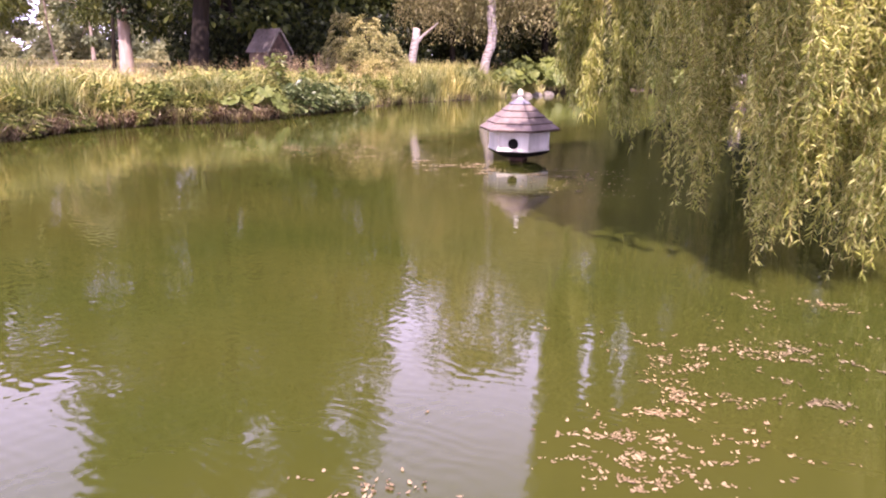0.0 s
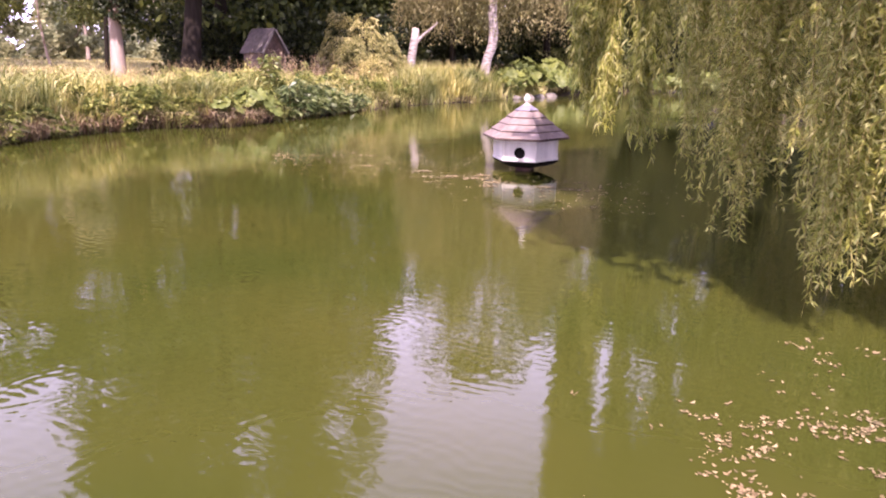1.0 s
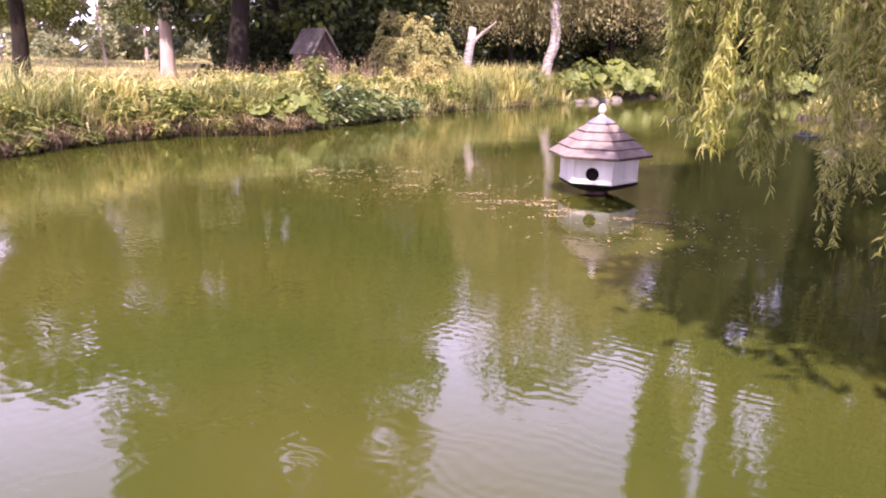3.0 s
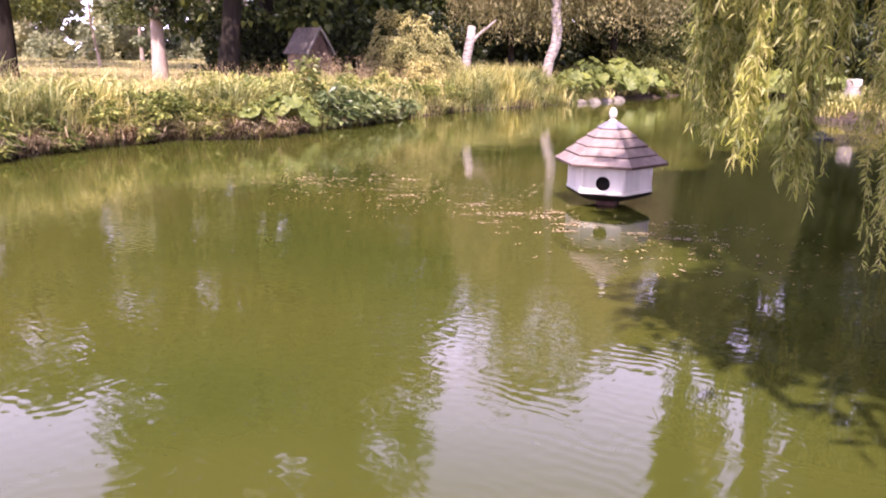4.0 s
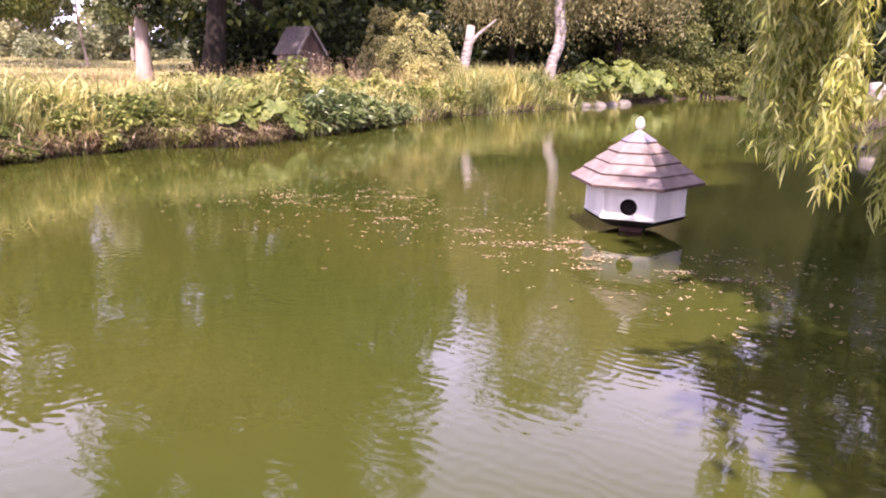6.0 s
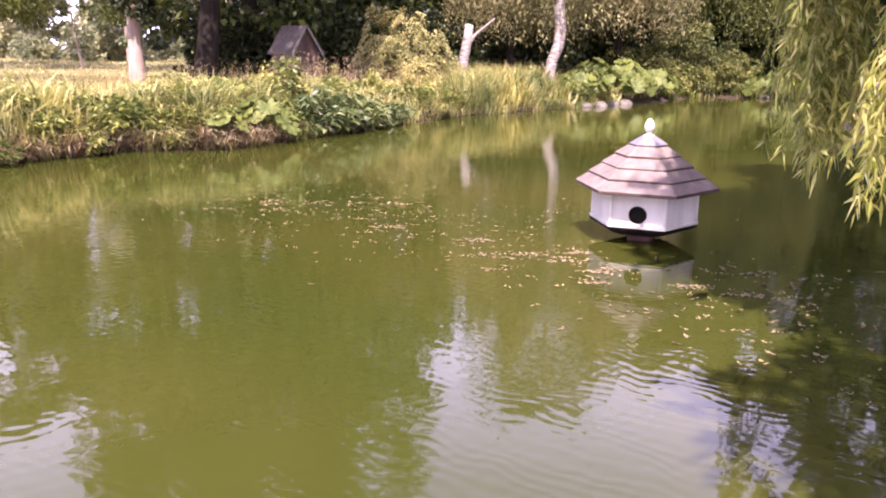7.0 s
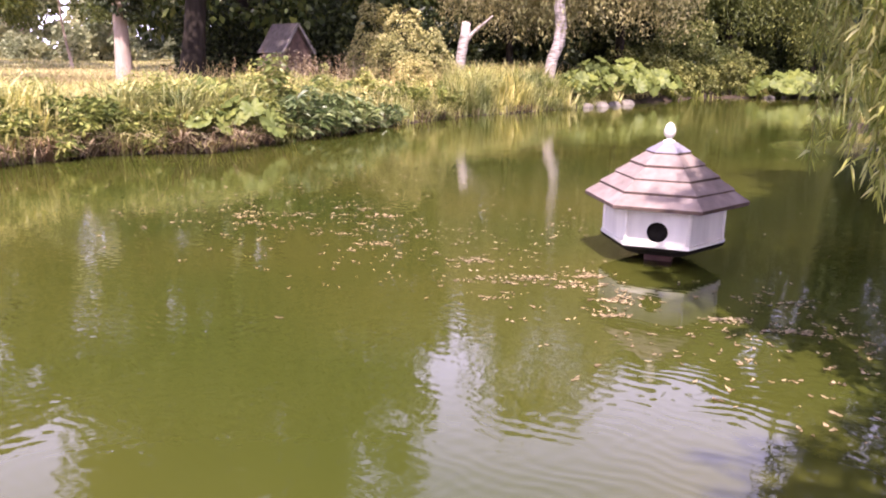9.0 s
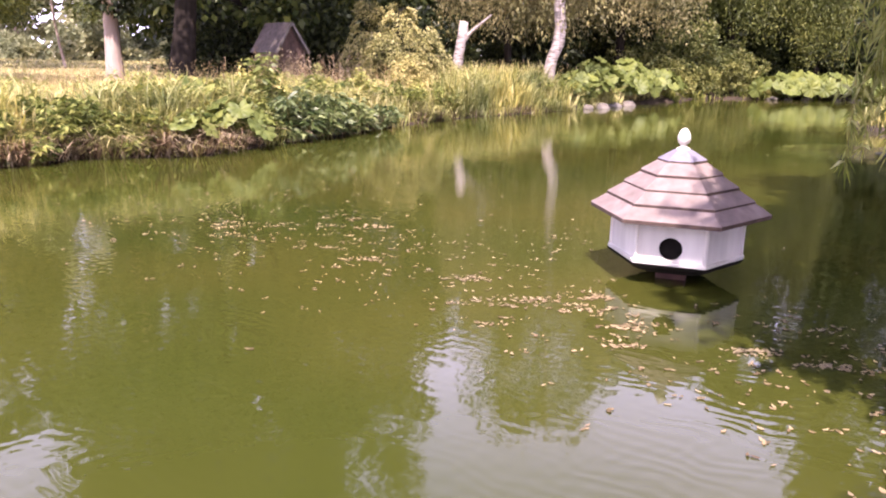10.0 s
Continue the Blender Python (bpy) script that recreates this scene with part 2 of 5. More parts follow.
# ---- mesh helpers ----
def mesh_of(name, verts, faces, material, smooth=False):
    """verts (n, 3) and faces (m, k) of one size."""
    verts, faces = np.asarray(verts, dtype=np.float32).reshape(-1, 3), np.asarray(faces, dtype=np.int32)
    me = bpy.data.meshes.new(name)
    me.vertices.add(len(verts))
    me.vertices.foreach_set("co", verts.ravel())
    me.loops.add(faces.size)
    me.loops.foreach_set("vertex_index", faces.ravel())
    me.polygons.add(len(faces))
    me.polygons.foreach_set("loop_start", np.arange(0, faces.size, faces.shape[1], dtype=np.int32))
    me.update(calc_edges=True)
    me.validate()
    if smooth:
        me.polygons.foreach_set("use_smooth", np.ones(len(faces), dtype=bool))
    me.materials.append(material)
    return me


def thing(name, at, label, category, group="", turn=0.0, size=1.0):
    e = new(name)
    e.empty_display_size = 0.2
    e.matrix_world = Matrix.LocRotScale(at, Euler((0, 0, turn)), (size, size, size))
    return tagged(e, label, category, group)


def part(name, me, parent, label="", m=None):
    """One mesh under a thing or a part, at the pose m in its parent's space."""
    ob = new(name, me)
    ob.parent = parent
    if m is not None:
        ob.matrix_basis = m
    return tagged(ob, label) if label else ob


def unit(v):
    return v / np.maximum(np.linalg.norm(v, axis=-1, keepdims=True), 1e-9)


def leaves(base, way, length, width, r, droop=0.15):
    """Leaf blades as folded diamonds: base (n, 3), way (n, 3), length (n), width (n)."""
    n = len(base)
    way = unit(way)
    side = unit(np.cross(way, r.normal(size=(n, 3))))
    length, width = np.asarray(length).reshape(-1, 1), np.asarray(width).reshape(-1, 1)
    mid = base + way * length * 0.45
    tip = base + way * length - np.array([0, 0, 1.0]) * length * droop
    v = np.stack([base, mid + side * width / 2, tip, mid - side * width / 2], axis=1)
    f = np.arange(n * 4).reshape(n, 4)
    return v.reshape(-1, 3), f


def blades(base, height, width, bend, r):
    """Grass blades of three triangles: they stand and arch over by bend (share of the height)."""
    n = len(base)
    a = r.uniform(0, 2 * np.pi, n)
    out = np.stack([np.cos(a), np.sin(a), np.zeros(n)], axis=1)
    a2 = a + np.pi / 2 + r.normal(0, 0.5, n)
    side = np.stack([np.cos(a2), np.sin(a2), np.zeros(n)], axis=1) * (np.asarray(width) / 2).reshape(-1, 1)
    h, bd = np.asarray(height).reshape(-1, 1), np.asarray(bend).reshape(-1, 1)
    up = np.array([0, 0, 1.0])
    mid = base + up * h * 0.6 + out * h * bd * 0.3
    tip = base + up * h * (1.0 - 0.35 * bd) + out * h * bd
    v = np.stack([base - side, base + side, mid + side * 0.8, mid - side * 0.8, tip], axis=1).reshape(-1, 3)
    k = np.arange(n) * 5
    f = np.concatenate([np.stack([k, k + 1, k + 2], 1), np.stack([k, k + 2, k + 3], 1), np.stack([k + 3, k + 2, k + 4], 1)])
    return v, f


def tube(points, radii, sides=8, cap=True):
    """A tapered tube along points; returns verts and quads."""
    p = np.asarray(points, dtype=float)
    d = unit(np.gradient(p, axis=0))
    ref = np.where(np.abs(d[:, 2:3]) < 0.9, np.array([[0, 0, 1.0]]), np.array([[1.0, 0, 0]]))
    u = unit(np.cross(d, ref))
    for i in range(1, len(u)):
        u[i] = unit(u[i - 1] - d[i] * np.dot(u[i - 1], d[i]))
    w = np.cross(d, u)
    a = np.linspace(0, 2 * np.pi, sides, endpoint=False)
    ring = u[:, None, :] * np.cos(a)[None, :, None] + w[:, None, :] * np.sin(a)[None, :, None]
    v = p[:, None, :] + ring * np.asarray(radii, dtype=float)[:, None, None]
    n = len(p)
    i, j = np.meshgrid(np.arange(n - 1), np.arange(sides), indexing="ij")
    f = np.stack([i * sides + j, i * sides + (j + 1) % sides, (i + 1) * sides + (j + 1) % sides, (i + 1) * sides + j], -1).reshape(-1, 4)
    return v.reshape(-1, 3), f


def joined(pieces):
    vs, fs, k = [], [], 0
    for v, f in pieces:
        vs.append(v)
        fs.append(np.asarray(f) + k)
        k += len(v)
    return np.concatenate(vs), np.concatenate(fs)


def bm_mesh(name, bm, material, smooth=False):
    me = bpy.data.meshes.new(name)
    bm.to_mesh(me)
    bm.free()
    me.materials.append(material)
    if smooth:
        me.polygons.foreach_set("use_smooth", np.ones(len(me.polygons), dtype=bool))
    return me


def box(name, x0, x1, y0, y1, z0, z1, material, bevel=0.004):
    bm = bmesh.new()
    bmesh.ops.create_cube(bm, size=1.0)
    for v in bm.verts:
        v.co = Vector(((x0 + x1) / 2 + v.co.x * (x1 - x0), (y0 + y1) / 2 + v.co.y * (y1 - y0), (z0 + z1) / 2 + v.co.z * (z1 - z0)))
    if bevel:
        bmesh.ops.bevel(bm, geom=bm.edges[:], offset=bevel, segments=1, affect="EDGES")
    return bm_mesh(name, bm, material)


def lathe(name, profile, material, sides=20):
    """profile: (radius, height) from bottom to top."""
    p = np.array([(0, 0, z) for r, z in profile], dtype=float)
    a = np.linspace(0, 2 * np.pi, sides, endpoint=False)
    v = np.stack([np.stack([r * np.cos(a), r * np.sin(a), np.full(sides, z)], 1) for r, z in profile])
    n = len(profile)
    i, j = np.meshgrid(np.arange(n - 1), np.arange(sides), indexing="ij")
    f = np.stack([i * sides + j, i * sides + (j + 1) % sides, (i + 1) * sides + (j + 1) % sides, (i + 1) * sides + j], -1).reshape(-1, 4)
    return mesh_of(name, v.reshape(-1, 3), f, material, True)


# ---- the pond and its banks ----
SHORE = [(-9.4, -16), (-8.8, 0), (-8.5, 8), (-8.2, 12.6), (-8.1, 13.9), (-7.6, 15.3), (-6.9, 16.6), (-5.4, 17.2), (-5.1, 18.2), (-4.8, 19.0),
         (-4.15, 20.7), (-3.6, 22.5), (-2.3, 25.4), (-0.7, 27.4), (0.6, 29.2), (2.2, 31.4), (4.2, 34.1), (5.6, 37.0), (7.0, 37.3), (8.3, 37.0),
         (10.3, 37.3), (12.0, 37.0), (13.6, 33), (12, 29.6), (9.4, 28.6), (8.2, 27), (7.4, 25.6), (7.05, 24.5), (7.7, 23.5), (8.9, 21), (9.3, 15), (9.6, 8), (9.8, -16)]
SH = np.array(SHORE, dtype=float)


def shore_distance(p):
    """Signed distance of plan points (n, 2) to the shore: positive on land."""
    p = np.asarray(p, dtype=float)
    best = np.full(len(p), 1e9)
    inside = np.zeros(len(p), dtype=bool)
    for a, b in zip(SH, np.roll(SH, -1, axis=0)):
        ab = b - a
        s = np.clip(((p - a) @ ab) / (ab @ ab), 0, 1)
        best = np.minimum(best, np.linalg.norm(p - a - s[:, None] * ab, axis=1))
        cross = ((a[1] > p[:, 1]) != (b[1] > p[:, 1])) & (p[:, 0] < (b[0] - a[0]) * (p[:, 1] - a[1]) / (b[1] - a[1] + 1e-12) + a[0])
        inside ^= cross
    return np.where(inside, -best, best)


def smooth01(x):
    x = np.clip(x, 0, 1)
    return x * x * (3 - 2 * x)


def land_height(p):
    p = np.asarray(p, dtype=float)
    d = shore_distance(p)
    wob = 0.04 * np.sin(p[:, 0] * 1.7 + 1.3 * np.sin(p[:, 1] * 0.9)) * np.cos(p[:, 1] * 1.3)
    land = 0.30 * smooth01((d + 0.05) / 0.5) + 0.15 * smooth01(d / 8) + 0.45 * smooth01((d - 12) / 45) + wob * smooth01(d / 1.5)
    return np.where(d > -0.05, land, -1.1 * smooth01((-d - 0.05) / 1.8))


def build_ground():
    gx = np.concatenate([np.array([-900, -400, -200, -120, -80, -60]), np.arange(-45, -16, 1.5), np.arange(-16, 16, 0.3), np.arange(16, 45, 2.0), np.array([60, 90, 200, 400, 900])])
    gy = np.concatenate([np.array([-900, -300, -100, -50, -30]), np.arange(-20, 8, 1.5), np.arange(8, 42, 0.3), np.arange(42, 90, 2.5), np.array([110, 160, 300, 600, 1200])])
    X, Y = np.meshgrid(gx, gy, indexing="ij")
    p = np.stack([X.ravel(), Y.ravel()], 1)
    v = np.column_stack([p, land_height(p)])
    ny = len(gy)
    i, j = np.meshgrid(np.arange(len(gx) - 1), np.arange(ny - 1), indexing="ij")
    f = np.stack([i * ny + j, (i + 1) * ny + j, (i + 1) * ny + j + 1, i * ny + j + 1], -1).reshape(-1, 4)
    return tagged(new("ground", mesh_of("ground", v, f, M_GROUND, True)), "rough meadow ground around the pond", "ground", kind="structure")


build_ground()
c = SH.mean(axis=0)
grown = c + (SH - c) * 1.03
wv = np.column_stack([grown, np.zeros(len(grown))])
bm = bmesh.new()
bm.faces.new([bm.verts.new(q) for q in wv])
bmesh.ops.triangulate(bm, faces=bm.faces[:])
tagged(new("water", bm_mesh("water", bm, M_WATER)), "murky olive-green pond water with small ripples", "pond", kind="structure")


def along_shore(i0, i1, n, r, back=(0.0, 1.0)):
    """Plan points at random along the shore between two of its corners, set back onto the land."""
    seg = SH[i0:i1 + 1]
    ln = np.linalg.norm(np.diff(seg, axis=0), axis=1)
    cum = np.concatenate([[0], np.cumsum(ln)])
    s = r.uniform(0, cum[-1], n)
    k = np.clip(np.searchsorted(cum, s) - 1, 0, len(ln) - 1)
    f = ((s - cum[k]) / ln[k])[:, None]
    p = seg[k] * (1 - f) + seg[k + 1] * f
    d = unit(seg[k + 1] - seg[k])
    normal = np.stack([-d[:, 1], d[:, 0]], 1)
    return p + normal * r.uniform(back[0], back[1], n)[:, None]


def on_land(p, lift=0.0):
    return np.column_stack([p, land_height(p) + lift])


# ---- duck house ----
def duck_house(at, turn):
    h = thing("duck_house", at, "white six-sided wooden duck house with shingled roof floating on the pond", "duck house", turn=turn)

    def corner(k, r, z):
        a = radians(-90 + 30 + 60 * k)
        return (r * math.cos(a), r * math.sin(a), z)

    def ring_solid(name, rings, material, bevel=0.003):
        bm = bmesh.new()
        rows = [[bm.verts.new(corner(k, r, z)) for k in range(6)] for r, z in rings]
        for lo, hi in zip(rows, rows[1:]):
            for k in range(6):
                bm.faces.new((lo[k], lo[(k + 1) % 6], hi[(k + 1) % 6], hi[k]))
        bm.faces.new(rows[0][::-1])
        bm.faces.new(rows[-1])
        bmesh.ops.bevel(bm, geom=bm.edges[:], offset=bevel, segments=2, affect="EDGES")
        return bm_mesh(name, bm, material)

    def wall_panel(hole):
        """A panel between two corners, thick, with or without a round entrance."""
        ap = 0.46 * math.cos(radians(30))
        half, lo, hi, thick = 0.46 / 2 - 0.002, 0.232, 0.53, 0.018
        bm = bmesh.new()
        if hole:
            r, cz = 0.079, 0.338
            angles = sorted([2 * math.pi * k / 32 for k in range(32)] + [math.atan2(z - cz, x) % (2 * math.pi) for x in (-half, half) for z in (lo, hi)])
            n = len(angles)
            for y in (-ap, -ap + thick):
                outer, inner = [], []
                for a in angles:
                    dx, dz = math.cos(a), math.sin(a)
                    s = min((half / abs(dx)) if abs(dx) > 1e-6 else 9, ((hi - cz) if dz > 0 else (cz - lo)) / max(abs(dz), 1e-6))
                    outer.append(bm.verts.new((dx * s, y, cz + dz * s)))
                    inner.append(bm.verts.new((dx * r, y, cz + dz * r)))
                for k in range(n):
                    q = (outer[k], outer[(k + 1) % n], inner[(k + 1) % n], inner[k])
                    bm.faces.new(q if y < -ap + 0.001 else q[::-1])
                if y == -ap:
                    front = inner
                else:
                    for k in range(n):
                        bm.faces.new((front[k], front[(k + 1) % n], inner[(k + 1) % n], inner[k]))
        else:
            bmesh.ops.create_cube(bm, size=1.0)
            for v in bm.verts:
                v.co = Vector((v.co.x * 2 * half, -ap + thick / 2 + v.co.y * thick, (lo + hi) / 2 + v.co.z * (hi - lo)))
            bmesh.ops.bevel(bm, geom=bm.edges[:], offset=0.002, segments=1, affect="EDGES")
        bmesh.ops.recalc_face_normals(bm, faces=bm.faces[:])
        return bm_mesh("wall_panel", bm, M_WHITE)

    plain_panel, entrance_panel = wall_panel(False), wall_panel(True)
    for k in range(6):
        part("wall_panel", entrance_panel if k == 0 else plain_panel, h, "white panel with a round entrance hole" if k == 0 else "", pose(0, 0, 0, 0, 0, 60 * k))
    skirt = box("skirting", -0.242, 0.242, -0.46 * math.cos(radians(30)) - 0.022, -0.46 * math.cos(radians(30)) - 0.001, 0.220, 0.248, M_WHITE, 0.004)
    post = box("corner_bead", -0.012, 0.012, -0.473, -0.451, 0.232, 0.525, M_WHITE, 0.004)
    for k in range(6):
        part("skirting", skirt, h, "", pose(0, 0, 0, 0, 0, 60 * k))
        part("corner_bead", post, h, "", pose(0, 0, 0, 0, 0, 60 * k + 30))
    # black floor and shell added behind the entrance, painting the unlit inside
    part("inner_lining", ring_solid("inner_lining", [(0.43, 0.221), (0.43, 0.225)], M_BLACK, 0.0), h)
    part("back_lining", lathe("back_lining", [(0.355, 0.227), (0.355, 0.5), (0.01, 0.51)], M_BLACK, 12), h, "black shell that stands in for the unlit inside of the duck house")
    part("base_board", ring_solid("base_board", [(0.30, 0.125), (0.43, 0.17), (0.475, 0.195), (0.488, 0.219)], M_BLACK), h, "black base board")
    part("keel", box("keel", -0.105, 0.105, -0.17, 0.20, -0.12, 0.126, M_FLOAT, 0.01), h, "dark red-brown post under the floor")
    # roof: five overlapping courses of cedar boards on each of six sides
    R0, Z0, R1, Z1, n = 0.632, 0.522, 0.058, 0.968, 5
    for c_ in range(n):
        f0, f1 = c_ / n, (c_ + 1) / n + 0.045
        ra, rb = R0 + (R1 - R0) * f0, R0 + (R1 - R0) * min(f1, 1.0)
        za, zb = Z0 + (Z1 - Z0) * f0 + 0.016, Z0 + (Z1 - Z0) * min(f1, 1.0) + 0.006
        bm = bmesh.new()
        up_t = 0.030
        co = []
        for r_, z_, t_ in ((ra, za, up_t), (rb, zb, 0.010)):
            for s_ in (-1, 1):
                a = radians(-90 + 30 * s_)
                co.append(((r_ * math.cos(a)) * 0.998, r_ * math.sin(a), z_ - t_ / 2))
                co.append(((r_ * math.cos(a)) * 0.998, r_ * math.sin(a), z_ + t_ / 2))
        v = [bm.verts.new(q) for q in co]
        for q in ((0, 2, 3, 1), (4, 5, 7, 6), (1, 3, 7, 5), (0, 4, 6, 2), (0, 1, 5, 4), (2, 6, 7, 3)):
            bm.faces.new([v[i] for i in q])
        bmesh.ops.bevel(bm, geom=bm.edges[:], offset=0.002, segments=1, affect="EDGES")
        bmesh.ops.recalc_face_normals(bm, faces=bm.faces[:])
        # lower edge and underside of each board darker, so that the courses part
        for f_ in bm.faces:
            low_edge = f_.calc_center_median().z < za + 0.012 and f_.normal.z < 0.3
            f_.material_index = 1 if low_edge else 0
        board = bm_mesh("roof_board", bm, M_SHINGLE if c_ < n - 1 else M_LEAD)
        board.materials.append(M_EDGE)
        for k in range(6):
            part("roof_board", board, h, "", pose(0, 0, 0.0012 * ((k * 7 + c_ * 3) % 5), 0, 0, 60 * k))
    part("roof_deck", ring_solid("roof_deck", [(0.612, 0.520), (0.607, 0.526), (0.053, 0.955)], M_SHINGLE, 0.0), h)
    part("finial", lathe("finial", [(0.000, 0.950), (0.047, 0.962), (0.048, 0.985), (0.042, 0.993), (0.024, 0.999), (0.023, 1.015), (0.038, 1.027), (0.046, 1.051), (0.044, 1.077), (0.033, 1.107), (0.016, 1.127), (0.000, 1.133)], M_WHITE), h, "white turned acorn finial")
    part("hook", box("hook", -0.325, -0.318, -0.515, -0.510, 0.485, 0.525, M_WHITE, 0.001), h, "small metal hook under the eave")
    return h


duck_house((0.966, 11.92, -0.06), radians(-13.0))


# ---- plants ----
def gunnera_leaf(seed, cut):
    r = np.random.default_rng(seed)
    n, rings = 36, 4
    v, f = [(0, 0, 0)], []
    lobes = 9
    for i in range(1, rings + 1):
        s = i / rings
        for k in range(n):
            a = 2 * math.pi * k / n
            notch = 1.0 - 0.75 * math.exp(-((((a + math.pi) % (2 * math.pi)) - math.pi) / 0.28) ** 2)
            lob = 1.0 - s * s * (cut * abs(math.sin(a * lobes / 2)) ** 1.5 - 0.3 * cut * r.random())
            q = s * 0.5 * lob * notch
            crease = 0.035 * s * math.cos(a * lobes) + 0.03 * r.normal() * s
            v.append((q * math.cos(a), q * math.sin(a), 0.16 * s * s - 0.13 * s ** 4 + crease))
    bm = bmesh.new()
    vs = [bm.verts.new(q) for q in v]
    for k in range(n):
        bm.faces.new((vs[0], vs[1 + k], vs[1 + (k + 1) % n]))
    for i in range(rings - 1):
        for k in range(n):
            a0, a1 = 1 + i * n + k, 1 + i * n + (k + 1) % n
            bm.faces.new((vs[a0], vs[a0 + n], vs[a1 + n], vs[a1]))
    return bm_mesh("leaf", bm, M_GUNNERA, True)


GUNNERA_LEAVES = [gunnera_leaf(s, 0.20) for s in (1, 2, 3, 4)]
ROUND_LEAVES = [gunnera_leaf(s, 0.07) for s in (5, 6, 7, 8)]


def gunnera(at, count, spread, tall, size, seed, label, kinds=GUNNERA_LEAVES):
    r = np.random.default_rng(seed)
    g = thing("gunnera_plant", at, label, "gunnera", "gunnera on the banks")
    for k in range(count):
        a = r.uniform(0, 2 * math.pi)
        q = spread * math.sqrt(r.uniform(0.02, 1))
        z = tall * (1 - 0.75 * (q / spread) ** 2) * r.uniform(0.7, 1.05) + 0.1
        tip = np.array([q * math.cos(a), q * math.sin(a), z])
        root = tip * np.array([0.15, 0.15, 0])
        mid = (root + tip) / 2 + np.array([0, 0, 0.15 * tall])
        s = np.linspace(0, 1, 7)[:, None]
        pts = root * (1 - s) ** 2 + 2 * mid * s * (1 - s) + tip * s * s
        stalk = part("stalk", mesh_of("stalk", *tube(pts, np.linspace(0.022, 0.012, 7) * size / 0.7, 6), M_STEM, True), g)
        tilt = 12 + 62 * (q / spread) * r.uniform(0.4, 1.35)
        m = Matrix.Translation(tip) @ Matrix.Rotation(a, 4, "Z") @ Matrix.Rotation(radians(tilt), 4, "Y") @ Matrix.Rotation(math.pi + r.normal(0, 0.4), 4, "Z") @ Matrix.Diagonal((*(size * r.uniform(0.75, 1.2),) * 3, 1))
        part("leaf", kinds[k % 4], g, "", m)
    return g


def leafy_bush(name, at, radius, tall, count, leaf, material, seed, label, category, lean=(0, 0), droop=0.35, stems=14, width=0.3):
    """A soft-stemmed clump: stems that rise and arch outwards, leaves set along them."""
    r = np.random.default_rng(seed)
    b = thing(name, at, label, category)
    tubes, base, way = [], [], []
    per = count // stems
    for k in range(stems):
        a, q = r.uniform(0, 2 * math.pi), radius * math.sqrt(r.uniform(0, 1))
        h_ = tall * (1 - 0.45 * (q / radius) ** 2) * r.uniform(0.75, 1.1)
        end = np.array([q * math.cos(a) + lean[0] * h_, q * math.sin(a) + lean[1] * h_, h_])
        root = end * np.array([0.5, 0.5, 0])
        s = np.linspace(0, 1, 6)[:, None]
        mid = root * 0.6 + end * 0.4 + np.array([0, 0, 0.35 * h_])
        pts = root * (1 - s) ** 2 + 2 * mid * s * (1 - s) + end * s * s
        tubes.append(tube(pts, np.linspace(0.007, 0.003, 6), 4))
        u = r.uniform(0.12, 1, per)[:, None]
        pp = root * (1 - u) ** 2 + 2 * mid * u * (1 - u) + end * u * u
        w = r.normal(size=(per, 3))
        w[:, 2] = np.abs(w[:, 2]) * 0.3 - 0.1
        w = unit(w)
        base.append(pp + w * 0.02)
        way.append(w)
    base, way = np.concatenate(base), np.concatenate(way)
    ln = leaf * r.uniform(0.5, 1.15, len(base))
    for tb in tubes:
        part("stem", mesh_of("stem", *tb, M_STEM), b)
    part("foliage", mesh_of("foliage", *leaves(base, way, ln, ln * width, r, droop), material), b)
    return b


def shrub(name, at, size, count, leaf, material, seed, label, category, lumps=22, width=0.55, group="", flat=0.25):
    """A woody shrub: leaf clumps over a rough dome that reaches to the ground, with gaps."""
    r = np.random.default_rng(seed)
    b = thing(name, at, label, category, group)
    sx, sy, sz = size
    a = r.uniform(0, 2 * np.pi, lumps)
    el = np.arcsin(r.uniform(0.0, 1.0, lumps))
    q = r.uniform(0.55, 1.0, lumps)
    cen = np.stack([np.cos(a) * np.cos(el) * sx * q, np.sin(a) * np.cos(el) * sy * q, np.sin(el) * sz * q * 0.95 + flat * 0.3], 1)
    per = count // lumps
    rad = r.uniform(0.16, 0.36, lumps) * min(sx, sy, sz) * 1.15
    offs = unit(r.normal(size=(lumps, per, 3))) * r.uniform(0.72, 1.05, (lumps, per, 1)) * rad[:, None, None] * np.array([1.15, 1.15, 0.8])
    base = (cen[:, None, :] + offs).reshape(-1, 3)
    way = unit(offs.reshape(-1, 3)) + r.normal(0, 0.6, (lumps * per, 3)) + np.array([0, 0, -0.15])
    keep = base[:, 2] > 0.0
    base, way = base[keep], way[keep]
    ln = leaf * r.uniform(0.6, 1.25, len(base))
    stems = [tube(np.array([(0, 0, -0.1), c_ * np.array([0.35, 0.35, 0.5]), c_]), [0.04, 0.025, 0.01], 5) for c_ in cen[::2]]
    for st in stems:
        part("branch", mesh_of("branch", *st, M_BARK, True), b)
    part("foliage", mesh_of("foliage", *leaves(base, way, ln, ln * width, r, 0.1), material), b)
    return b


# ---- trees ----
def bent_path(p0, p1, r, wob, n=7, sag=0.0):
    s = np.linspace(0, 1, n)[:, None]
    p = np.asarray(p0) * (1 - s) + np.asarray(p1) * s
    env = np.sin(np.pi * s)
    return p + env * r.normal(0, wob, (1, 3)) + np.sin(2 * np.pi * s) * r.normal(0, wob * 0.5, (1, 3)) + np.array([0, 0, sag]) * env


